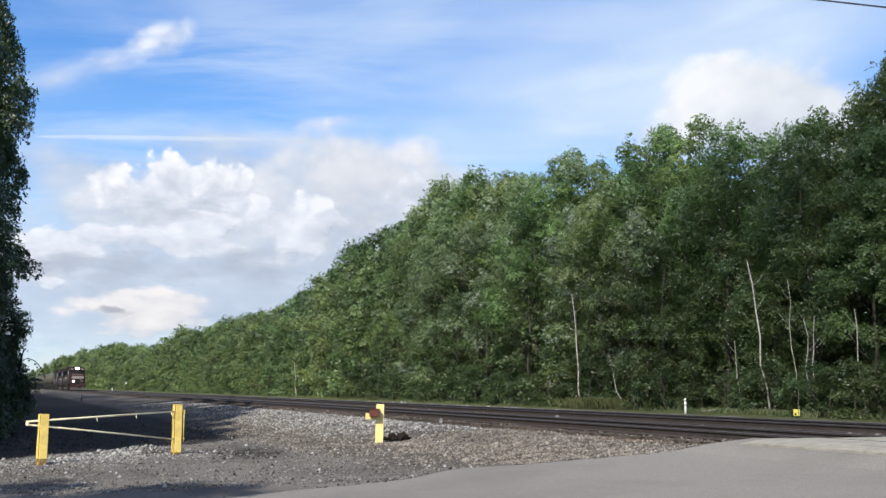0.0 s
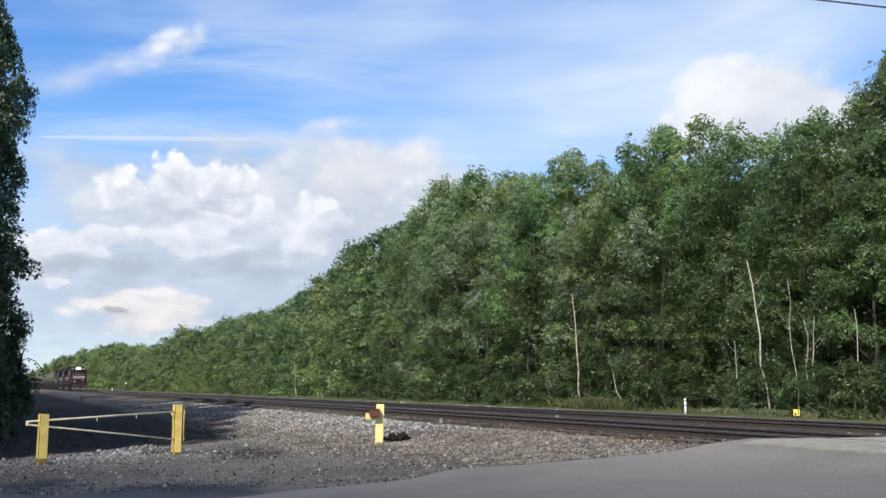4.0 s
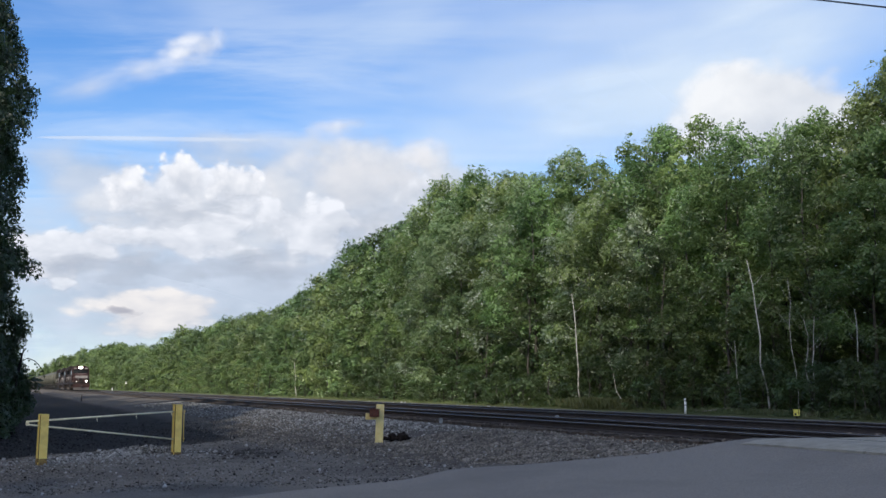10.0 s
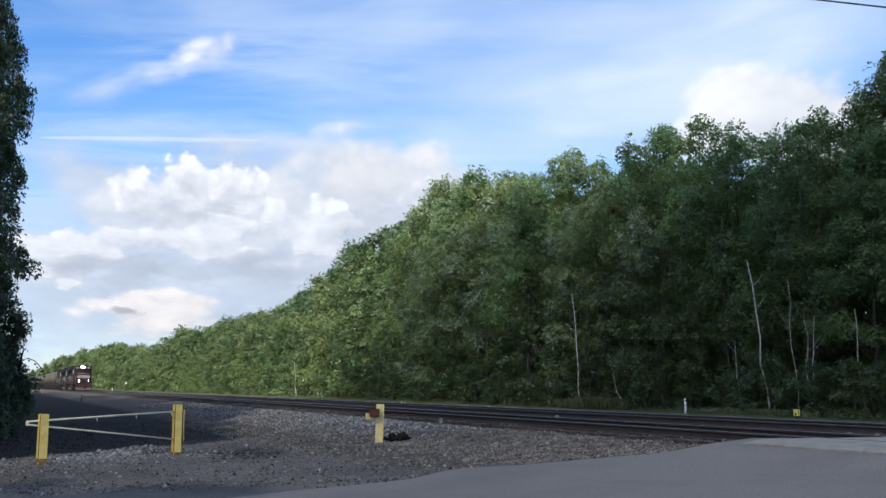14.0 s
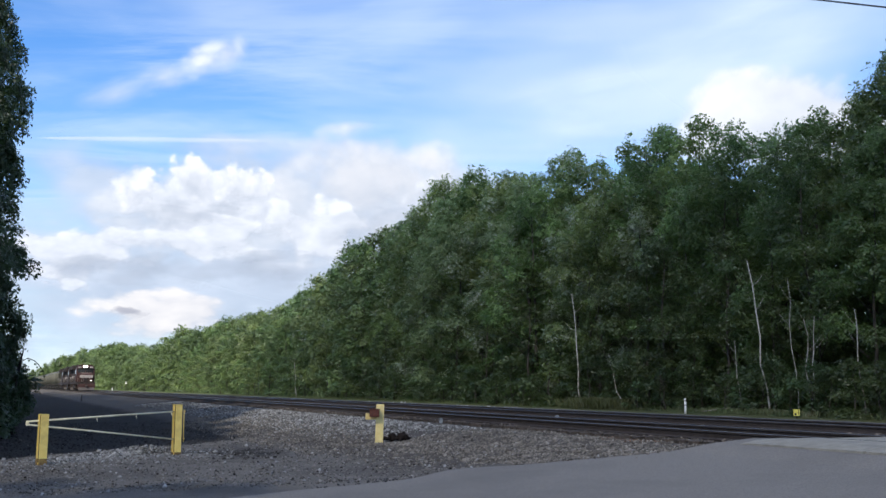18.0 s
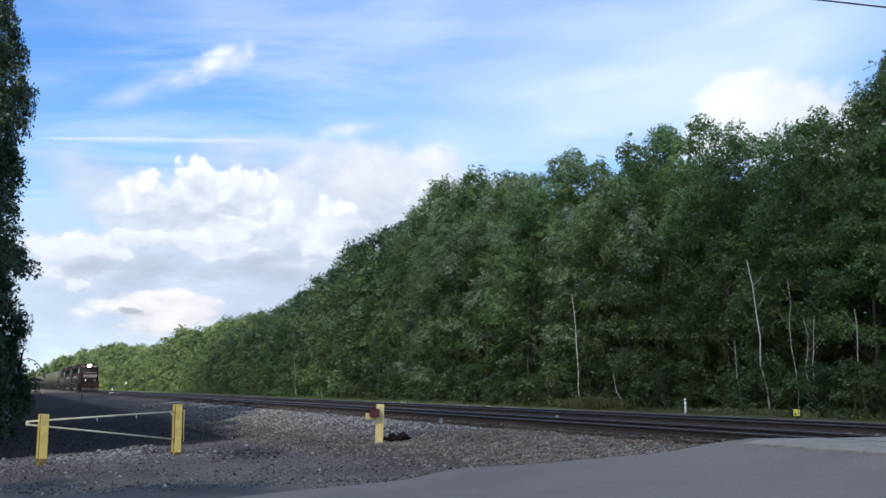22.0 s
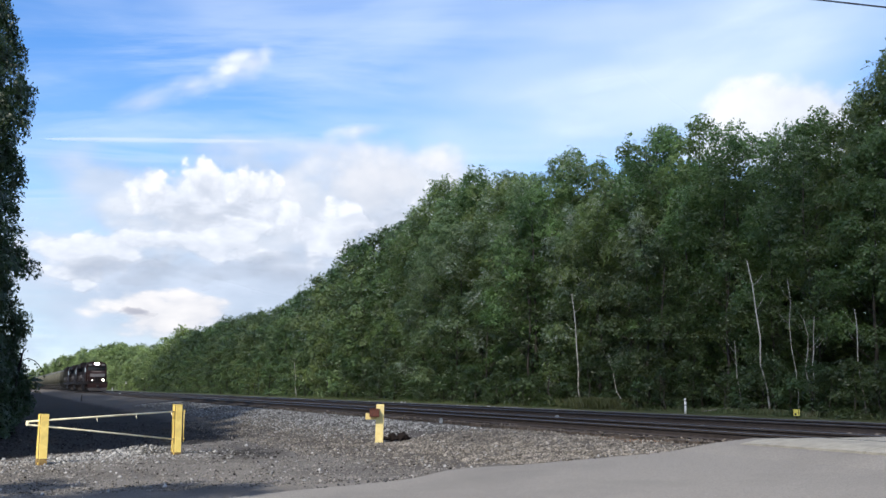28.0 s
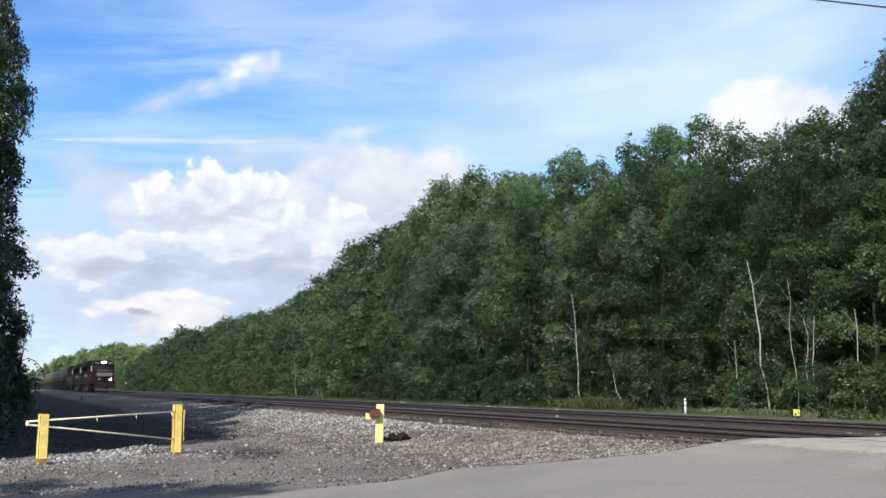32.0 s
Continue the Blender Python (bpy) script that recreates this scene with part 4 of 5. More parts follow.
    part("trunk", one_tube([(-0.25, 0, -0.1), (-0.2, 0, 1.2), (-0.12, 0, 2.1), (-0.02, 0.02, 2.6), (0.06, 0, 2.86)], [0.035, 0.032, 0.03, 0.028, 0.012], 7), M_SNAG, snag)
    part("twig", one_tube([(-0.02, 0.02, 2.6), (-0.08, 0.02, 2.72), (-0.09, 0, 2.84)], [0.018, 0.014, 0.006], 5), M_SNAG, snag)
    stem = thing("bowed_stem", pose(-14.2, 36.0, 0), "thin bowed bare stem with a few dry leaves", "plant")
    part("stem", one_tube([(-0.1, 0, 0), (-0.05, 0, 1.6), (0.08, 0, 2.42), (0.30, 0, 2.53), (0.52, 0, 2.44), (0.70, 0, 2.27), (0.84, 0, 2.02), (0.90, 0, 1.8)], [0.020, 0.020, 0.018, 0.016, 0.015, 0.013, 0.011, 0.006], 5), M_SNAG, stem)
    for k, (x, zz) in enumerate(((0.34, 2.44), (0.55, 2.33), (0.62, 2.22), (0.74, 2.08), (0.83, 2.1), (0.88, 1.92), (0.70, 1.98))):
        lump(50 + k, 0.036, 0.8, M_LEAF_SHADED, stem, "leaf", (x, 0, zz))
    stake = thing("dark_stake", Matrix.Translation(at(111.6, 7.3, ground_z(111.6, 7.3))), "short dark stake in the black soil", "stake")
    part("column", one_tube([(0, 0, -0.2), (0.03, 0, 0.35), (0.0, 0, 0.62)], [0.06, 0.05, 0.05], 6), M_SNAG, stake)
    wire = thing("overhead_wire", pose(0, 0, 0), "black overhead wire strung across the sky", "wire")
    a, b = Vector((7.1, 20.2, 9.15)), Vector((8.6, 16.4, 7.4))
    d = b - a
    part("strand", one_tube([a - d * 6 + Vector((0, 0, 1.0)), a - d * 3, a, a + d, a + d * 3, a + d * 5 + Vector((0, 0, 1))], [0.016] * 6, 6), M_DARK, wire)


build_gate()
build_yellow_post()
build_small_things()


# ---- train ----
def wheelset(parent, y, r=0.5):
    for side in (-0.76, 0.76):
        w = part("wheel", disc(bmesh.new(), (0, 0, 0), (1, 0, 0), r, 0.13, 20), M_STEEL, parent)
        w.location = (side, y, r)
    part("axle", one_tube([(-0.76, y, r), (0.76, y, r)], [0.08, 0.08], 8), M_STEEL, parent)


def bogie(parent, y, gap, wheels, r):
    for k in range(wheels):
        wheelset(parent, y + (k - (wheels - 1) / 2) * gap, r)
    half = gap * (wheels - 1) / 2 + 0.5
    for side in (-1, 1):
        part("side_frame", prism([(y - half, 0.5), (y - half + 0.3, 0.38), (y + half - 0.3, 0.38), (y + half, 0.5), (y + half, 0.75), (y + half * 0.4, 0.9), (y - half * 0.4, 0.9), (y - half, 0.75)], "x", side * 0.98 - 0.07, side * 0.98 + 0.07, 0.015), M_STEEL, parent)


DITCH = []


def build_locomotive():
    loco = thing("locomotive", pose(0, 0, 0), "dark maroon and black diesel locomotive with lit headlights", "locomotive", "locomotives")
    part("underframe", one_box(-1.5, 1.5, -22.0, -0.35, 1.15, 1.55, 0.03), M_BLACK, loco)
    part("pilot", prism([(-1.45, 1.2), (1.45, 1.2), (1.45, 0.55), (1.2, 0.28), (-1.2, 0.28), (-1.45, 0.55)], "y", -0.55, -0.25, 0.02), M_MAROON, loco, "maroon pilot plate")
    part("plow", prism([(-0.55, 0.15), (0.05, 0.15), (-0.35, 0.75)], "x", -1.3, 1.3, 0.01), M_STEEL, loco)
    part("coupler", one_box(-0.16, 0.16, -0.4, 0.25, 0.72, 1.02, 0.05), M_STEEL, loco)
    part("nose", prism([(-3.4, 1.55), (-1.0, 1.55), (-0.95, 2.75), (-1.35, 3.05), (-3.4, 3.2)], "x", -1.05, 1.05, 0.06), M_MAROON, loco, "maroon sloping nose")
    part("band", one_box(-1.07, 1.07, -0.99, -0.93, 2.25, 2.72, 0.01), M_BAND, loco, "pale band across the nose")
    part("nose_door", one_box(-0.32, 0.32, -0.95, -0.90, 1.6, 2.24, 0.01), M_BLACK, loco)
    cab = part("cab", prism([(-1.52, 1.55), (1.52, 1.55), (1.52, 3.8), (1.30, 4.35), (0.7, 4.58), (-0.7, 4.58), (-1.30, 4.35), (-1.52, 3.8)], "y", -6.2, -3.1, 0.04), M_MAROON, loco, "maroon driver's cab")
    for x0, x1 in ((-1.28, -0.72), (-0.66, -0.06), (0.06, 0.66), (0.72, 1.28)):
        part("front_window", one_box(x0, x1, -3.11, -3.06, 3.2, 3.82, 0.01), M_GLASS, cab)
    for side in (-1, 1):
        for y0, y1 in ((-4.5, -3.6), (-5.7, -4.7)):
            part("side_window", one_box(side * 1.53 - 0.015, side * 1.53 + 0.015, y0, y1, 2.95, 3.7, 0.006), M_GLASS, cab)
        part("number_board", one_box(side * 0.95 - 0.27, side * 0.95 + 0.27, -3.10, -3.0, 3.98, 4.22, 0.01), M_BAND, cab)
    part("sun_visor", one_box(-1.3, 1.3, -3.1, -2.9, 3.88, 3.91), M_BLACK, cab)
    part("headlight_housing", one_box(-0.40, 0.40, -3.12, -2.94, 4.02, 4.44, 0.04), M_BLACK, loco)
    for x in (-0.17, 0.17):
        part("headlight", disc(bmesh.new(), (x, -2.93, 4.23), (0, 1, 0), 0.15, 0.04, 20), M_LAMP, loco, "brightly lit headlight")
    for x in (-0.78, 0.78):
        part("ditch_light_housing", one_box(x - 0.17, x + 0.17, -0.45, -0.24, 1.58, 1.92, 0.02), M_BLACK, loco)
        lamp = part("ditch_light", disc(bmesh.new(), (0, 0, 0), (0, 1, 0), 0.14, 0.008, 20), M_DITCH, loco, "lit ditch light")
        lamp.location = (x, -0.225, 1.75)
        DITCH.append(lamp)
    part("hood", one_box(-0.98, 0.98, -21.2, -6.2, 1.55, 4.25, 0.08), M_BLACK, loco, "long dark engine hood")
    for k in range(9):
        y = -7.2 - k * 1.25
        for side in (-1, 1):
            part("hood_door", one_box(side * 0.99 - 0.012, side * 0.99 + 0.012, y - 1.1, y, 1.75, 3.4, 0.004), M_BLACK, loco)
    part("radiator_wing", prism([(-1.5, 3.85), (1.5, 3.85), (1.5, 4.45), (1.1, 4.75), (-1.1, 4.75), (-1.5, 4.45)], "y", -21.4, -16.8, 0.03), M_BLACK, loco)
    part("dynamic_brake", one_box(-1.1, 1.1, -9.5, -6.6, 3.7, 4.55, 0.05), M_BLACK, loco)
    part("exhaust", one_box(-0.35, 0.35, -13.2, -12.2, 4.2, 4.5, 0.03), M_STEEL, loco)
    part("horn", one_tube([(0.3, -6.0, 4.72), (0.3, -5.4, 4.86)], [0.04, 0.10], 8), M_STEEL, loco)
    part("fuel_tank", one_box(-1.35, 1.35, -14.2, -8.4, 0.35, 1.15, 0.15), M_BLACK, loco)
    for y in (-4.3, -17.9):
        bogie(loco, y, 1.9, 3, 0.52)
    for side in (-1, 1):
        x = side * 1.44
        part("handrail", one_tube([(x, -6.4, 2.55), (x, -21.8, 2.55)], [0.022, 0.022], 6), M_BAND, loco)
        for k in range(8):
            part("stanchion", one_tube([(x, -6.6 - k * 2.1, 1.55), (x, -6.6 - k * 2.1, 2.55)], [0.018, 0.018], 5), M_BAND, loco)
        part("front_rail", one_tube([(x, -0.5, 1.55), (x, -0.5, 2.5), (side * 0.5, -0.5, 2.5), (side * 0.5, -0.5, 1.6)], [0.022] * 4, 6), M_BAND, loco)
        for k in range(3):
            part("step", one_box(side * 1.28 - 0.2, side * 1.28 + 0.2, -1.05, -0.6, 0.4 + k * 0.35, 0.44 + k * 0.35), M_STEEL, loco)
    part("side_stripe", one_box(-1.515, -1.50, -21.5, -1.0, 1.42, 1.52), M_SIGN_YELLOW, loco)
    return loco


def build_hopper():
    car = thing("hopper_car", pose(0, 0, 0), "grey covered hopper car with ribbed curved sides", "railway car", "hopper cars")
    o = [(-1.2, 1.0), (1.2, 1.0), (1.58, 1.5), (1.6, 2.8), (1.48, 3.9), (1.0, 4.35), (-1.0, 4.35), (-1.48, 3.9), (-1.6, 2.8), (-1.58, 1.5)]
    part("body", prism(o, "y", -16.3, -1.4, 0.04), M_HOPPER, car)
    for k in range(13):
        for side in (-1, 1):
            y = -1.9 - k * 1.16
            part("rib", one_tube([(side * 1.6, y, 1.45), (side * 1.63, y, 2.8), (side * 1.5, y, 3.9)], [0.05] * 3, 4), M_HOPPER, car)
    part("roof_walk", one_box(-0.35, 0.35, -16.6, -1.1, 4.4, 4.46), M_STEEL, car)
    for k in range(4):
        part("hatch", one_box(0.4, 0.85, -4.8 - k * 3.6, -2.6 - k * 3.6, 4.34, 4.48, 0.02), M_HOPPER, car)
        part("chute", prism([(-1.1, 1.0), (1.1, 1.0), (0.4, 0.35), (-0.4, 0.35)], "y", -4.9 - k * 2.9, -3.0 - k * 2.9, 0.02), M_HOPPER, car)
    part("end_sill", one_box(-1.5, 1.5, -1.0, -0.4, 1.0, 1.25, 0.02), M_STEEL, car)
    part("end_sill", one_box(-1.5, 1.5, -17.3, -16.7, 1.0, 1.25, 0.02), M_STEEL, car)
    for y in (-1.3, -16.4):
        for side in (-1.35, 1.35):
            part("end_post", one_tube([(side, y + (0.6 if y > -5 else -0.6), 1.2), (side, y, 3.9)], [0.06, 0.06], 5), M_HOPPER, car)
    part("coupler", one_box(-0.15, 0.15, -0.5, 0.05, 0.75, 1.0, 0.04), M_STEEL, car)
    part("coupler", one_box(-0.15, 0.15, -17.8, -17.2, 0.75, 1.0, 0.04), M_STEEL, car)
    for y in (-2.6, -15.1):
        bogie(car, y, 1.75, 2, 0.45)
    return car


TRAIN = []


def build_train():
    loco = build_locomotive()
    TRAIN.append((loco, 0.0))
    dark = {}
    for k in (1, 2):
        ob = copy_thing(loco, pose(0, 0, 0))
        tagged(ob, "dark trailing diesel locomotive coupled behind the first")
        for c in list(ob.children_recursive):
            if "light" in c.name:
                bpy.data.objects.remove(c)
            elif c.data.materials[0] == M_MAROON:
                c.data = dark[c.data.name] = dark.get(c.data.name) or c.data.copy()
                c.data.materials[0] = M_BLACK
                if c.get("label"):
                    c["label"] = c["label"].replace("maroon", "dark")
        TRAIN.append((ob, 22.6 * k))
    car = build_hopper()
    TRAIN.append((car, 67.8))
    for k in range(1, 14):
        TRAIN.append((copy_thing(car, pose(0, 0, 0)), 67.8 + 17.9 * k))


build_train()


def train_s(t):
    """Where the leading coupler is along the line, as the train slowly gathers speed."""
    return 216.0 - 0.80 * t - 0.0186 * t * t - 0.000423 * t ** 3 + 0.9


# ---- loose stones and weeds ----
def stone_field(name, label, mat, seed, count, place, size):
    """Angular stones, each a battered octahedron-like lump of 8 to 14 faces, joined."""
    rng = np.random.default_rng(seed)
    base = np.array([(1, 0, 0), (-1, 0, 0), (0, 1, 0), (0, -1, 0), (0, 0, 1), (0, 0, -1)], float)
    faces0 = np.array([(0, 2, 4), (2, 1, 4), (1, 3, 4), (3, 0, 4), (2, 0, 5), (1, 2, 5), (3, 1, 5), (0, 3, 5)])
    pos = np.array([place(rng) for _ in range(count)])
    sz = size * np.exp(rng.normal(size=count) * 0.38)
    sh = base[None] * (0.75 + 0.5 * rng.random((count, 6, 1))) + rng.normal(size=(count, 6, 3)) * 0.16
    ang = rng.random(count) * 6.283
    tilt = rng.normal(size=count) * 0.5
    c, s_ = np.cos(ang), np.sin(ang)
    ct, st = np.cos(tilt), np.sin(tilt)
    x, y, z = sh[..., 0], sh[..., 1], sh[..., 2] * 0.75
    y, z = y * ct[:, None] - z * st[:, None], y * st[:, None] + z * ct[:, None]
    x, y = x * c[:, None] - y * s_[:, None], x * s_[:, None] + y * c[:, None]
    v = np.stack([x, y, z], -1) * sz[:, None, None] * 0.5 + pos[:, None, :] + np.array([0, 0, 0.12])[None, None] * sz[:, None, None]
    f = (np.arange(count)[:, None, None] * 6 + faces0[None]).reshape(-1)
    me = bpy.data.meshes.new(name)
    me.vertices.add(count * 6)
    me.vertices.foreach_set("co", v.astype(np.float32).ravel())
    me.loops.add(len(f))
    me.loops.foreach_set("vertex_index", f.astype(np.int32))
    me.polygons.add(len(f) // 3)
    me.polygons.foreach_set("loop_start", np.arange(0, len(f), 3, dtype=np.int32))
    me.update(calc_edges=True)
    me.materials.append(mat)
    return tagged(new(name, me), label, "gravel", kind="stuff")


def on_ground(s, p):
    q = at(s, p)
    return (q.x, q.y, ground_z(s, p) + 0.035 * noise.noise((s * 0.7, p * 0.7, 0)) * smooth(road_edge(p), road_edge(p) + 1.2, s))


def build_stones():
    def clear(rng, s, p):
        """Whether a stone may lie here: off the dirt strip by the asphalt and off the dark soil."""
        strip = max(0.05, 2.3 - 0.7 * (p - 7.0)) + rng.normal() * 0.45
        return s > road_edge(p) + strip and rng.random() > 0.94 * soil_shade_at(s, p)

    def bank(rng):
        while True:
            s = 18.5 + 60 * rng.random() ** 1.5
            p = 8.4 + 3.4 * rng.random() ** 0.75
            if clear(rng, s, p) and rng.random() < smooth(25.5, 33.0, s + 1.2 * (p - 9.5)):
                return on_ground(s, p)

    def between(rng):
        s = 15.6 + 50 * rng.random() ** 1.4
        p = 12.22 + 8.7 * rng.random() - 0.7 * smooth(28, 34, s) * rng.random()
        q = at(s, p)
        return (q.x, q.y, RAIL_Z - 0.20)

    def flat(rng):
        while True:
            s = 17.2 + 22 * rng.random() ** 1.3
            p = -1.5 + 9.5 * rng.random()
            if rng.random() > 0.97 * soil_shade_at(s, p) and s > road_edge(p) + 0.15:
                return on_ground(s, p)

    def heap(rng):
        k = rng.random()
        s = 22.9 + 3.6 * k + rng.normal() * 1.0
        p = -1.2 + 5.6 * k + rng.normal() * 0.8
        return on_ground(s, p)

    def low_bank(rng):
        while True:
            s = 15.9 + 30 * rng.random() ** 1.5
            p = 6.6 + 3.2 * rng.random() + 2.4 * smooth(27, 20, s) * rng.random()
            if p < 12.0 and clear(rng, s, p):
                return on_ground(s, p)

    def corner(rng):
        while True:
            s, p = 15.4 + 10.5 * rng.random(), 8.6 + 3.7 * rng.random()
            if s > road_edge(p) + 0.03 + 0.1 * rng.random():
                return on_ground(s, p)

    stone_field("brown_stones", "brown-grey stones between the asphalt and the rails", M_STONE_BROWN, 19, 8000, corner, 0.035)
    stone_field("ballast_stones", "grey angular ballast stones on the railway bank", M_STONE, 1, 19000, bank, 0.044)
    stone_field("brown_stones", "brown-stained stones at the foot of the bank", M_STONE_BROWN, 8, 15000, low_bank, 0.036)
    stone_field("track_ballast", "dark brown ballast between the ties", M_STONE_TRACK, 2, 12000, between, 0.06)
    stone_field("gravel", "scattered grey gravel on the dirt", M_STONE_DIRTY, 3, 9000, flat, 0.029)
    stone_field("dark_gravel", "dark chips strewn among the gravel", M_STONE_DARK, 18, 1600, flat, 0.028)
    stone_field("pale_stones", "pale broken limestone along the gate", M_STONE_PALE, 4, 1250, heap, 0.043)
    stone_field("pale_stones", "pale stones strewn along the foot of the bank", M_STONE_PALE, 6, 240, flat, 0.05)
    def far_shoulder(rng):
        s, p = 36 + 26 * rng.random(), 20.3 + 0.5 * rng.random()
        q = at(s, p)
        return (q.x, q.y, 0.60)

    def rubble(rng):
        k = rng.random()
        x, y = -7.2 - 1.3 * k + rng.normal() * 0.28, 27.0 - 3.9 * k + rng.normal() * 0.45
        d = math.exp(-((x + 7.4) ** 2 / 0.5 + (y - 26.9) ** 2 / 0.9))
        return (x, y, 0.14 * d * rng.random())

    # dark bits laid in place of the shadow under the asphalt's broken lip
    def lip_shadow(rng):
        p = 4.4 + 2.2 * rng.random()
        return on_ground(road_edge(p) + 0.16 + rng.normal() * 0.14, p)

    stone_field("rubble", "broken grey rubble heaped by the gate post", M_STONE, 14, 2600, rubble, 0.045)
    stone_field("pale_stones", "pale broken lumps among the rubble", M_STONE_PALE, 15, 380, rubble, 0.052)
    stone_field("asphalt_crumbs", "dark crumbs along the broken asphalt edge", M_DARK, 16, 60, lip_shadow, 0.035)

    def darkened(rng):
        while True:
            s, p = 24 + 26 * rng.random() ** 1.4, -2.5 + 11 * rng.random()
            if rng.random() < soil_shade_at(s, p):
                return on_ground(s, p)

    stone_field("dark_gravel", "stones darkened with the trees' shade, strewn on the dark soil", M_STONE_DARK, 17, 5000, darkened, 0.04)

    def rust_patch(rng):
        s, p = 19.2 + rng.normal() * 0.9, 12.0 + rng.normal() * 0.16
        return on_ground(s, min(p, 12.5))

    stone_field("rusty_stones", "rust-stained stones beside the near rail", M_STONE_RUST, 12, 140, rust_patch, 0.035)
    stone_field("pale_stones", "pale stones on the far shoulder", M_STONE_PALE, 9, 420, far_shoulder, 0.10)
    stone_field("pale_stones", "pale stones strewn over the bank", M_STONE_PALE, 7, 480, low_bank, 0.043)


build_stones()


def blades(name, label, mat, seed, count, place, height):
    rng = np.random.default_rng(seed)
    pos = np.array([place(rng) for _ in range(count)])
    h = height * (0.35 + 1.3 * rng.random(count) ** 2)
    way = rng.normal(size=(count, 2))
    side = rng.normal(size=(count, 2))
    side /= np.linalg.norm(side, axis=1, keepdims=True)
    wid = 0.004 + 0.005 * rng.random(count)
    v = np.zeros((count, 4, 3), np.float32)
    v[:, 0, :] = pos
    v[:, 1, :] = pos
    v[:, 0, :2] -= side * wid[:, None]
    v[:, 1, :2] += side * wid[:, None]
    v[:, 2, :] = pos + np.stack([way[:, 0] * h * 0.06 + side[:, 0] * wid * 0.6, way[:, 1] * h * 0.06 + side[:, 1] * wid * 0.6, h * 0.6], 1)
    v[:, 3, :] = pos + np.stack([way[:, 0] * h * 0.22, way[:, 1] * h * 0.22, h], 1)
    idx = (np.arange(count)[:, None] * 4 + np.array([0, 1, 2, 0, 2, 3])[None]).ravel().astype(np.int32)
    me = bpy.data.meshes.new(name)
    me.vertices.add(count * 4)
    me.vertices.foreach_set("co", v.ravel())
    me.loops.add(count * 6)
    me.loops.foreach_set("vertex_index", idx)
    me.polygons.add(count * 2)
    me.polygons.foreach_set("loop_start", np.arange(0, count * 6, 3, dtype=np.int32))
    me.update(calc_edges=True)
    me.materials.append(mat)
    return tagged(new(name, me), label, "grass", kind="stuff")


def build_grass():
    def verge(rng):
        s = 14 + 90 * rng.random() ** 1.3
        p = 24.9 + 2.5 * rng.random() ** 0.7
        return on_ground(s, p)

    def tuft(rng):
        s, p = 43.2 + rng.normal() * 1.0, 25.2 + rng.normal() * 0.3
        return on_ground(s, p)

    def dry(rng):
        s, p = 31.0 + rng.normal() * 2.4, 25.1 + rng.normal() * 0.25
        return on_ground(s, p)

    def left(rng):
        s = 27 + 40 * rng.random()
        p = -1.0 - 5.5 * rng.random() + 0.06 * (s - 27)
        return on_ground(s, p)

    blades("verge_grass", "long green grass along the wood's foot", M_GRASS, 1, 34000, verge, 0.11)
    blades("grass_tuft", "pale green tall grass below a bare birch", M_GRASS_PALE, 2, 14000, tuft, 0.34)
    blades("grass_tuft", "pale dry grass round the fallen branch", M_GRASS_PALE, 4, 10000, dry, 0.16)
    blades("weeds", "dark weeds under the trees", M_LEAF_SHADED, 3, 12000, left, 0.6)


build_grass()


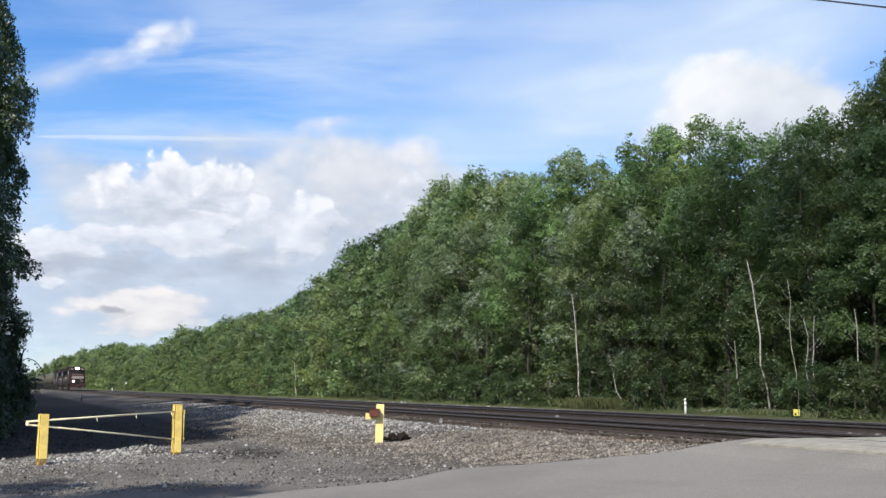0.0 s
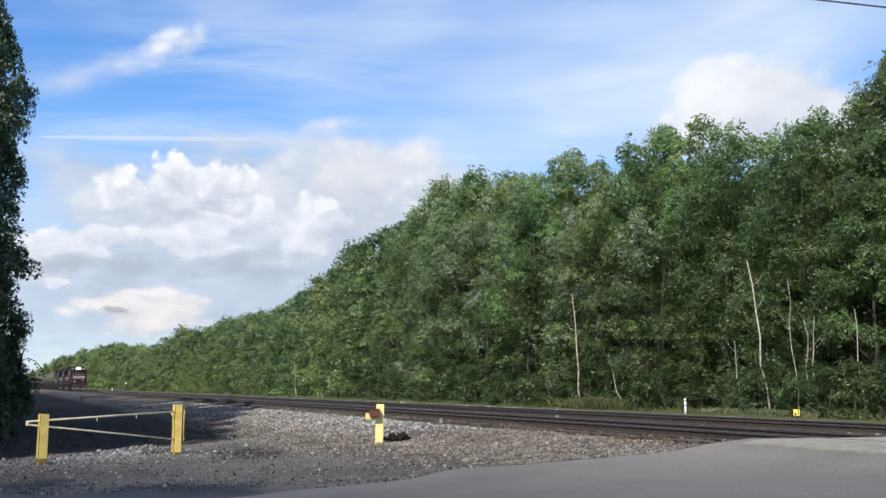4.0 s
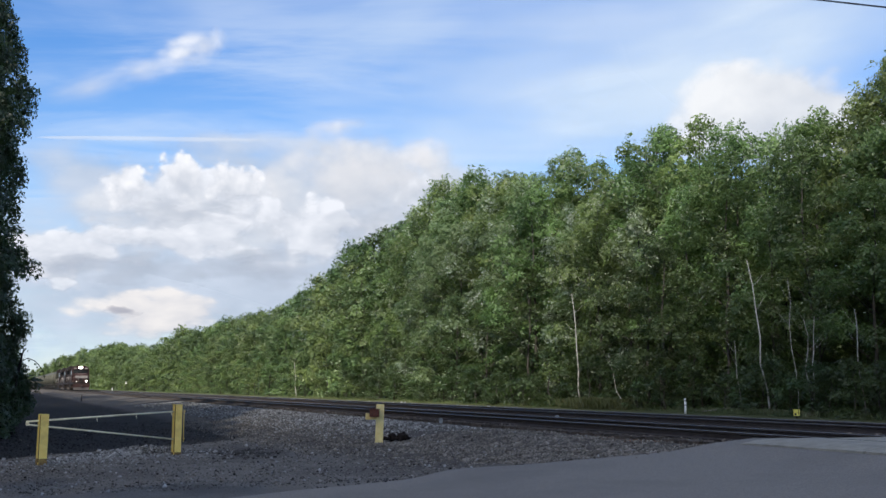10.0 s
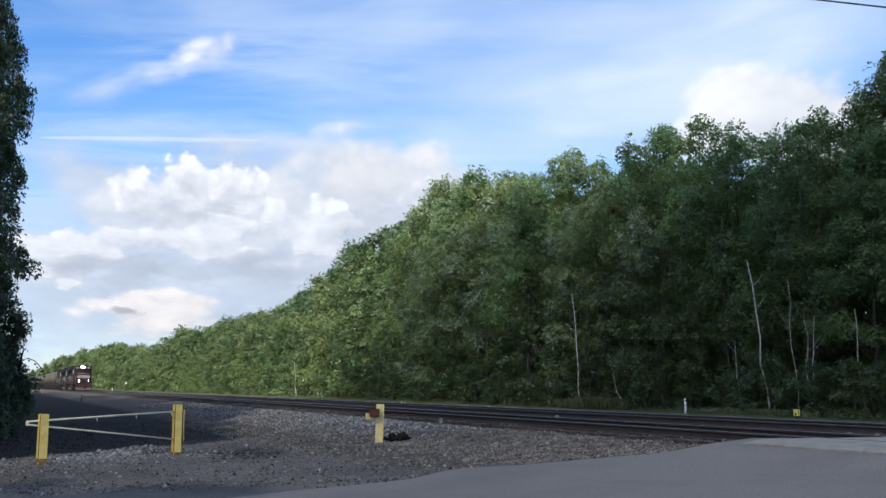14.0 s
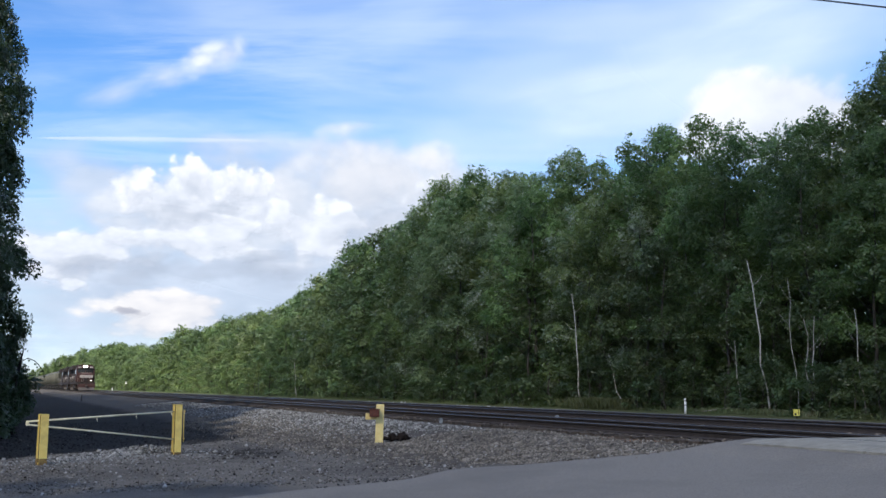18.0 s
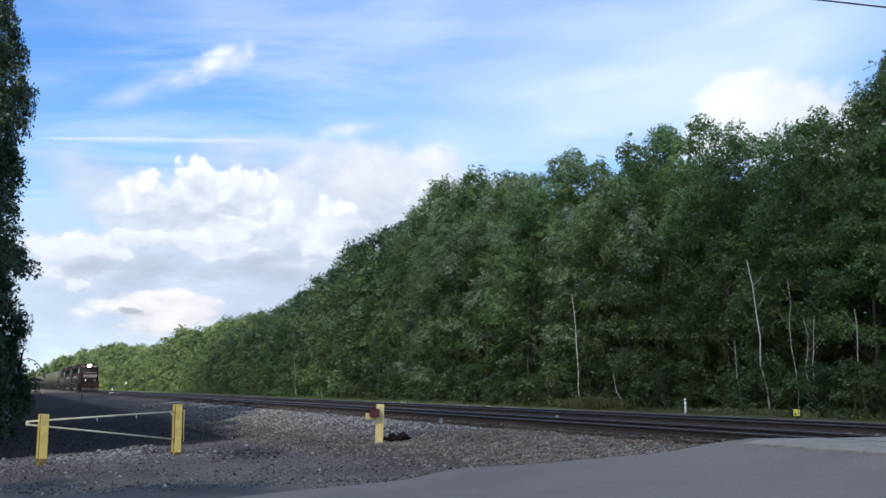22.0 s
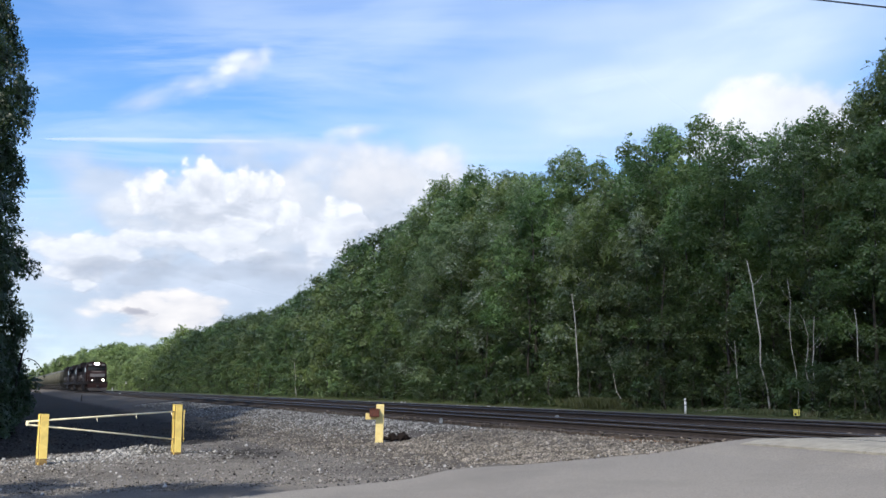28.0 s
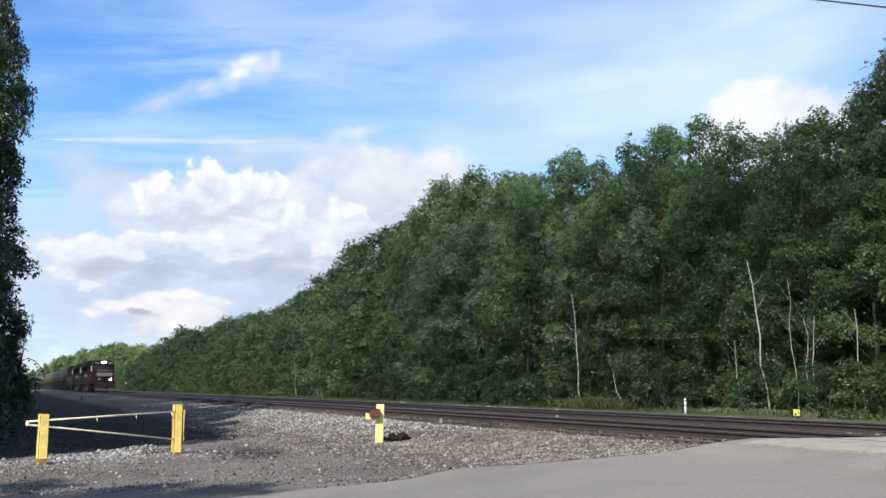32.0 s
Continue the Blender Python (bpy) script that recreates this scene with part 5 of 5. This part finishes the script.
# ---- clouds, drifting one way at rates fitted to the camera's view ----
def cloud_material(name, w, h, seed, lift, bright, grey, soft, freq, opacity, fill=0.8, stretch=1.0, rim=0.86):
    m, t = material(name)
    vec = node(t, "ShaderNodeTexCoord").outputs["Object"]
    sep = node(t, "ShaderNodeSeparateXYZ", {0: vec}).outputs
    x = math_node(t, "DIVIDE", sep[0], w / 2)
    y = math_node(t, "DIVIDE", sep[1], h / 2)
    r = math_node(t, "SQRT", math_node(t, "ADD", math_node(t, "MULTIPLY", x, x), math_node(t, "MULTIPLY", y, y)))
    at_noise = node(t, "ShaderNodeMapping", {"Vector": vec, "Location": (seed * 13.7, seed * 7.1, seed * 3.3), "Scale": (freq / h / stretch, freq / h, freq / h)}).outputs[0]
    n = noise_node(t, at_noise, 1.0, 9, 0.56, 0.2)
    aside = node(t, "ShaderNodeVectorMath", {0: at_noise, 1: (-0.16, 0.26, 0.05)}).outputs[0]
    n_aside = noise_node(t, aside, 1.0, 6, 0.52, 0.2)
    big = noise_node(t, at_noise, 0.5, 3, 0.5)
    cell = node(t, "ShaderNodeTexVoronoi", {"Vector": at_noise, "Scale": 1.7, "Detail": 2.0, "Roughness": 0.5})
    cell.feature = "SMOOTH_F1"
    cell.inputs["Smoothness"].default_value = 0.7
    n = math_node(t, "ADD", math_node(t, "MULTIPLY", n, 0.66), math_node(t, "MULTIPLY_ADD", cell.outputs["Distance"], -0.36, 0.45))
    body = math_node(t, "ADD", math_node(t, "SUBTRACT", fill, r), math_node(t, "MULTIPLY_ADD", math_node(t, "ADD", math_node(t, "MULTIPLY", n, 0.6), math_node(t, "MULTIPLY", big, 0.4)), 3.4, -1.7))
    alpha = range_node(t, body, 0.0, math_node(t, "MULTIPLY_ADD", y, -0.5 * soft, 1.05 * soft))
    edge = range_node(t, r, 1.0, rim)
    alpha = math_node(t, "MULTIPLY", math_node(t, "MULTIPLY", alpha, edge), opacity)
    # sunlit tops, grey bases and relief are put into the glowing colour
    k = math_node(t, "ADD", math_node(t, "MULTIPLY_ADD", y, 0.30, 0.40 + lift), math_node(t, "MULTIPLY", math_node(t, "SUBTRACT", n, n_aside), 2.0), clamp=True)
    col = mix_node(t, k, grey, bright)
    sh = node(t, "ShaderNodeMixShader", {0: alpha, 1: node(t, "ShaderNodeBsdfTransparent").outputs[0], 2: node(t, "ShaderNodeEmission", {"Color": col, "Strength": 1.0}).outputs[0]})
    finish(t, sh.outputs[0])
    m.cycles.emission_sampling = "NONE"
    return m


CLOUDS = []
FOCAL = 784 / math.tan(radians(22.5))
WHITE, GREY = (0.48, 0.495, 0.525), (0.27, 0.30, 0.35)


def sheet(w, h, n=10):
    verts = [((i / n - 0.5) * w, (j / n - 0.5) * h, -0.06 * max(w, h) * (((i / n - 0.5) ** 2) + (j / n - 0.5) ** 2)) for i in range(n + 1) for j in range(n + 1)]
    faces = [(i * (n + 1) + j, (i + 1) * (n + 1) + j, (i + 1) * (n + 1) + j + 1, i * (n + 1) + j + 1) for i in range(n) for j in range(n)]
    return verts, faces


def cloud(azimuth, elevation, wide, high, far, label, drift=1.0, roll=0.0, bright=WHITE, grey=GREY, lift=0.1, soft=0.35, freq=2.2, opacity=0.97, fill=0.8, stretch=1.0, rim=0.86, seed=0):
    """A cloud, by the angles in degrees at which it stands and spans at the start, and its distance."""
    way = Vector((math.sin(radians(azimuth)) * math.cos(radians(elevation)), math.cos(radians(azimuth)) * math.cos(radians(elevation)), math.sin(radians(elevation))))
    w, h = 2 * far * math.tan(radians(wide / 2)), 2 * far * math.tan(radians(high / 2))
    m = look(Vector(EYE) + way * far, EYE) @ pose(0, 0, 0, 0, 180, 0) @ pose(0, 0, 0, 0, 0, roll)
    ob = part("cloud", sheet(w, h), cloud_material("cloud", w, h, seed or len(CLOUDS) + 1, lift, bright, grey, soft, freq, opacity, fill, stretch, rim))
    ob.matrix_basis = m
    tagged(ob, label, "cloud", "drifting clouds")
    CLOUDS.append((ob, m, drift))


def build_clouds():
    # x0, x1, y0, y1: the pixel box the cloud is placed to fit in the camera's view, 1568 wide for 45 degrees
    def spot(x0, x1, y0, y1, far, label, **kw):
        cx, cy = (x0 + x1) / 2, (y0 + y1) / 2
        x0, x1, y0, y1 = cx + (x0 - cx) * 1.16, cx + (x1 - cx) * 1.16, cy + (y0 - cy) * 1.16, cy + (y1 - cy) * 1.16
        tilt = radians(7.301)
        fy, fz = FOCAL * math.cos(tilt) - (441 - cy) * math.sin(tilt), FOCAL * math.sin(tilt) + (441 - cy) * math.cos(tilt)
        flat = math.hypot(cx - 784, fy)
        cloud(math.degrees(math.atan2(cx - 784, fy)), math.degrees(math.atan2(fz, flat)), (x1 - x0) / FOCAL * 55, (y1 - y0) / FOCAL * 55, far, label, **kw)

    low = dict(bright=(0.49, 0.475, 0.465), grey=(0.34, 0.35, 0.38))
    puff = "white cumulus cloud with a grey base"
    deck = dict(bright=(0.355, 0.395, 0.46), grey=(0.24, 0.285, 0.352), soft=1.0, freq=2.4, fill=1.35, stretch=1.8)
    veil = dict(bright=(0.395, 0.455, 0.52), grey=(0.33, 0.405, 0.485), soft=1.2, fill=0.95, rim=0.35)
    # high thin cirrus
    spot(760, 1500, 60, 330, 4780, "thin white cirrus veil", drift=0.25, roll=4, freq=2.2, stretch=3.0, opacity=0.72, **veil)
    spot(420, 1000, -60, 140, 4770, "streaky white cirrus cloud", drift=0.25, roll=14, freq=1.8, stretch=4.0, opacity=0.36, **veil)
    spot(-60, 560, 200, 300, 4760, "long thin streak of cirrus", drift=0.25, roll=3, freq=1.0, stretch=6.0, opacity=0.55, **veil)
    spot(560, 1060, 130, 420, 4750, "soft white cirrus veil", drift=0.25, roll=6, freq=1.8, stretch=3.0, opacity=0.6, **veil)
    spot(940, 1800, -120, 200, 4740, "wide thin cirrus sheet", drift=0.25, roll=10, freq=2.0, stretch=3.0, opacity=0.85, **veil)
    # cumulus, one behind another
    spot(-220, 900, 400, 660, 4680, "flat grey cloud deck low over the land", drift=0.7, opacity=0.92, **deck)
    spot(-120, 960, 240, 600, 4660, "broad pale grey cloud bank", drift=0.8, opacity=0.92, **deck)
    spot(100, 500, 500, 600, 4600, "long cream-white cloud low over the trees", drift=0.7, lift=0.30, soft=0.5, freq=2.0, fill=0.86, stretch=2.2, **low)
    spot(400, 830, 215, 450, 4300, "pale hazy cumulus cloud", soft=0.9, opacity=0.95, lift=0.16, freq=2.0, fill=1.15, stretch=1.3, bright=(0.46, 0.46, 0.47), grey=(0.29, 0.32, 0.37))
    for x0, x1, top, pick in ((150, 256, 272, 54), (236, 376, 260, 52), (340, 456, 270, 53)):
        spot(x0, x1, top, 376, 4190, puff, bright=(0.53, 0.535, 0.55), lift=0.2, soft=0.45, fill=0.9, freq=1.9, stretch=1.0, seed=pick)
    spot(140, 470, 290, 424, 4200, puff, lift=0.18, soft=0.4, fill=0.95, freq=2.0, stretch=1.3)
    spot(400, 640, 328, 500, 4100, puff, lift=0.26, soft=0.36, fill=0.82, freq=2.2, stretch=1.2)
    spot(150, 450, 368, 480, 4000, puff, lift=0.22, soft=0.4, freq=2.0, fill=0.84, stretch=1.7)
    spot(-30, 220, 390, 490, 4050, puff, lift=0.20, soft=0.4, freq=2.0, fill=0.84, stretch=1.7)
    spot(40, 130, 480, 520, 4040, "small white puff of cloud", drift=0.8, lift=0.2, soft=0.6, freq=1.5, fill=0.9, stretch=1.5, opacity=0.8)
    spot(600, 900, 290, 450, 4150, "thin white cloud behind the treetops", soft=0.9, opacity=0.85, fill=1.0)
    # flat grey sheets that paint the shaded undersides of the cumulus
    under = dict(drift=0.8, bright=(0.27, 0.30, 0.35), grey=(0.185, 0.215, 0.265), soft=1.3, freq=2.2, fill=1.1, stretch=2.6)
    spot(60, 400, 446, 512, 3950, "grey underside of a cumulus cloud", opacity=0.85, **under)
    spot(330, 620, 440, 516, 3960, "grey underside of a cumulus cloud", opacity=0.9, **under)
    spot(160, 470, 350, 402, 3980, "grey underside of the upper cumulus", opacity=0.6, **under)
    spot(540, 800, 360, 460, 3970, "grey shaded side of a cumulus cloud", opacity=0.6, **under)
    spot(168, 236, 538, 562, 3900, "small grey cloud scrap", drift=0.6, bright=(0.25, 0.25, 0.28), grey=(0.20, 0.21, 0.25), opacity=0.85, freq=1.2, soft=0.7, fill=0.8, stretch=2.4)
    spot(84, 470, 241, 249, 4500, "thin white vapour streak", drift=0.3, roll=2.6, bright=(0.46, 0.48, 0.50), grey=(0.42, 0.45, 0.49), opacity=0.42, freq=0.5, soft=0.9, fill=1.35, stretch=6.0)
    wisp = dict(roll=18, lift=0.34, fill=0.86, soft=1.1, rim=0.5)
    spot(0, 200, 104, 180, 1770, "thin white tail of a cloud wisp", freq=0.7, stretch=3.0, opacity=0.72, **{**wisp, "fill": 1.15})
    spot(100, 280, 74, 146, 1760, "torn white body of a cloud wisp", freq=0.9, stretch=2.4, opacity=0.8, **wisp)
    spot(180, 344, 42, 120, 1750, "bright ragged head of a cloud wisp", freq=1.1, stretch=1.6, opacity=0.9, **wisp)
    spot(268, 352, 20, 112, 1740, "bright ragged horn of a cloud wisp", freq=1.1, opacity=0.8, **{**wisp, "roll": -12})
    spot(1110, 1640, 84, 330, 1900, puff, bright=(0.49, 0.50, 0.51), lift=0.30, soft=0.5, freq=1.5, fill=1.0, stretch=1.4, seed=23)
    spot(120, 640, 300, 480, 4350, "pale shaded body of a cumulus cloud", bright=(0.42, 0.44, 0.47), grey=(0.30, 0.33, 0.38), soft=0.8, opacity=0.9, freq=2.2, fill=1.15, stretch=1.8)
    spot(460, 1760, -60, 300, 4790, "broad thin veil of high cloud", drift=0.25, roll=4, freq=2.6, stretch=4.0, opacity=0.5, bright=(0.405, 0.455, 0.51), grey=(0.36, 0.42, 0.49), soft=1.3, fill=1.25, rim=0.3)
    # out of view, a long cloud bank is added overhead, drawing across the sun to shade the scene
    front = WIND.normalized()
    high = 640.0
    reach = SUN_DIR * (high / SUN_DIR.z)
    wide, deep = 1500.0, 176.0
    ob = part("cloud", sheet(deep + 20, wide), bank_material("cloud_bank", wide))
    m = Matrix.Translation(Vector((reach.x, reach.y, high)) + front * (4.82 * -11.4)) @ pose(0, 0, 0, 0, 0, math.degrees(math.atan2(front.y, front.x)))
    ob.matrix_basis = m
    tagged(ob, "long bank of grey-white cloud passing before the sun", "cloud", "drifting clouds")
    CLOUDS.append((ob, m, 0.95))
    # an unseen scrap, added to shade the wood's right end at the start
    m = Matrix.Translation(Vector((reach.x + 33, reach.y + 50, high))) @ pose(0, 0, 0, 0, 0, 20)
    ob = part("cloud", sheet(76, 56), cloud_material("cloud", 76, 56, 40, 0.2, WHITE, GREY, 0.6, 1.6, 0.74, 1.0))
    ob.matrix_basis = m
    tagged(ob, "small thin scrap of cloud before the sun", "cloud", "drifting clouds")
    CLOUDS.append((ob, m, 1.0))


def bank_material(name, wide):
    m, t = material(name)
    vec = node(t, "ShaderNodeTexCoord").outputs["Object"]
    sep = node(t, "ShaderNodeSeparateXYZ", {0: vec}).outputs
    n = noise_node(t, vec, 0.012, 4, 0.5)
    off = math_node(t, "ADD", math_node(t, "ABSOLUTE", math_node(t, "ADD", sep[0], 8.5)), math_node(t, "MULTIPLY_ADD", n, 19.0, -9.5))
    alpha = range_node(t, off, 69.5, 56.7)
    ends = range_node(t, math_node(t, "ABSOLUTE", sep[1]), wide / 2, wide / 2 - 150)
    thick = node(t, "ShaderNodeMapRange", {"Value": sep[0], "From Min": -12.0, "From Max": 14.0, "To Min": 0.79, "To Max": 0.945}).outputs[0]
    # thinned from here on to let more sun onto the middle of the wood
    thick = math_node(t, "SUBTRACT", thick, math_node(t, "MULTIPLY", range_node(t, sep[1], 18.0, 36.0), 0.22))
    alpha = math_node(t, "MULTIPLY", math_node(t, "MULTIPLY", alpha, ends), thick)
    sh = node(t, "ShaderNodeMixShader", {0: alpha, 1: node(t, "ShaderNodeBsdfTransparent").outputs[0], 2: node(t, "ShaderNodeEmission", {"Color": (0.36, 0.38, 0.41, 1), "Strength": 1.0}).outputs[0]})
    finish(t, sh.outputs[0])
    m.cycles.emission_sampling = "NONE"
    return m


build_clouds()


# ---- what moves ----
def motions():
    times = [0, 2, 4, 6, 8, 10, 12, 14, 16, 18, 20, 22, 24, 26, 28, 30, 32]
    for ob, back in TRAIN:
        rows = []
        for t in times:
            q = at(train_s(t) + back, NEAR_TRACK, RAIL_Z)
            rows.append((t, pose(q.x, q.y, q.z, 0, 0, YAW + 180)))
        walk(ob, rows)
    lead = TRAIN[0][0]
    for wheel in [c for c in lead.children if c.name.startswith("wheel")]:
        rows, t = [], 0.0
        place = wheel.location.copy()
        while t < 32.0:
            rows.append((t, pose(*place, -math.degrees((train_s(0) - train_s(t)) / 0.52), 0, 0)))
            t += 0.3
        rows.append((32.0, pose(*place, -math.degrees((train_s(0) - train_s(32.0)) / 0.52), 0, 0)))
        walk(wheel, rows)
    # the ditch lights turn edge-on by turns in place of flashing: the spells in which each one faces ahead
    spells = {0.78: [(0.0, 1.05), (1.8, 3.6), (4.6, 5.5), (6.5, 7.5), (8.5, 9.6), (10.5, 11.5), (12.6, 14.3), (23.6, 25.4), (26.3, 27.2), (28.3, 29.45), (30.5, 31.5)],
              -0.78: [(5.4, 6.4), (7.5, 8.5), (9.6, 10.5), (11.5, 12.6), (16.2, 17.5), (24.9, 26.3), (27.2, 28.3), (29.4, 30.5), (31.5, 32.0)]}
    for lamp in DITCH:
        x, y, z = lamp.location
        rows = [] if spells[round(x, 2)][0][0] == 0.0 else [(0.0, pose(x, y, z, 0, 0, 89))]
        for a, b in spells[round(x, 2)]:
            rows += [(a - 0.1, pose(x, y, z, 0, 0, 89))] if a > 0 else []
            rows += [(a, pose(x, y, z)), (b, pose(x, y, z))]
            rows += [(b + 0.1, pose(x, y, z, 0, 0, 89))] if b < 32 else []
        walk(lamp, rows if rows[-1][0] == 32.0 else rows + [(32.0, pose(x, y, z, 0, 0, 89))])
    for ob, m, drift in CLOUDS:
        walk(ob, [(t, Matrix.Translation(WIND * (t * drift)) @ m) for t in (0, 8, 16, 24, 32)])
    rng = random.Random(77)
    for ob in SWAYING:
        m = ob.matrix_basis.copy()
        loc, rot, _ = m.decompose()
        base = Matrix.LocRotScale(loc, rot, None)
        rows, phase = [], rng.uniform(0, 6.28)
        for k in range(33):
            gust = 0.35 + 0.35 * math.sin(k * 0.37 + phase * 0.5)
            rows.append((k, base @ pose(0, 0, 0, gust * math.sin(k * 1.7 + phase), gust * math.cos(k * 1.3 + phase), 0)))
        walk(ob, rows)


motions()
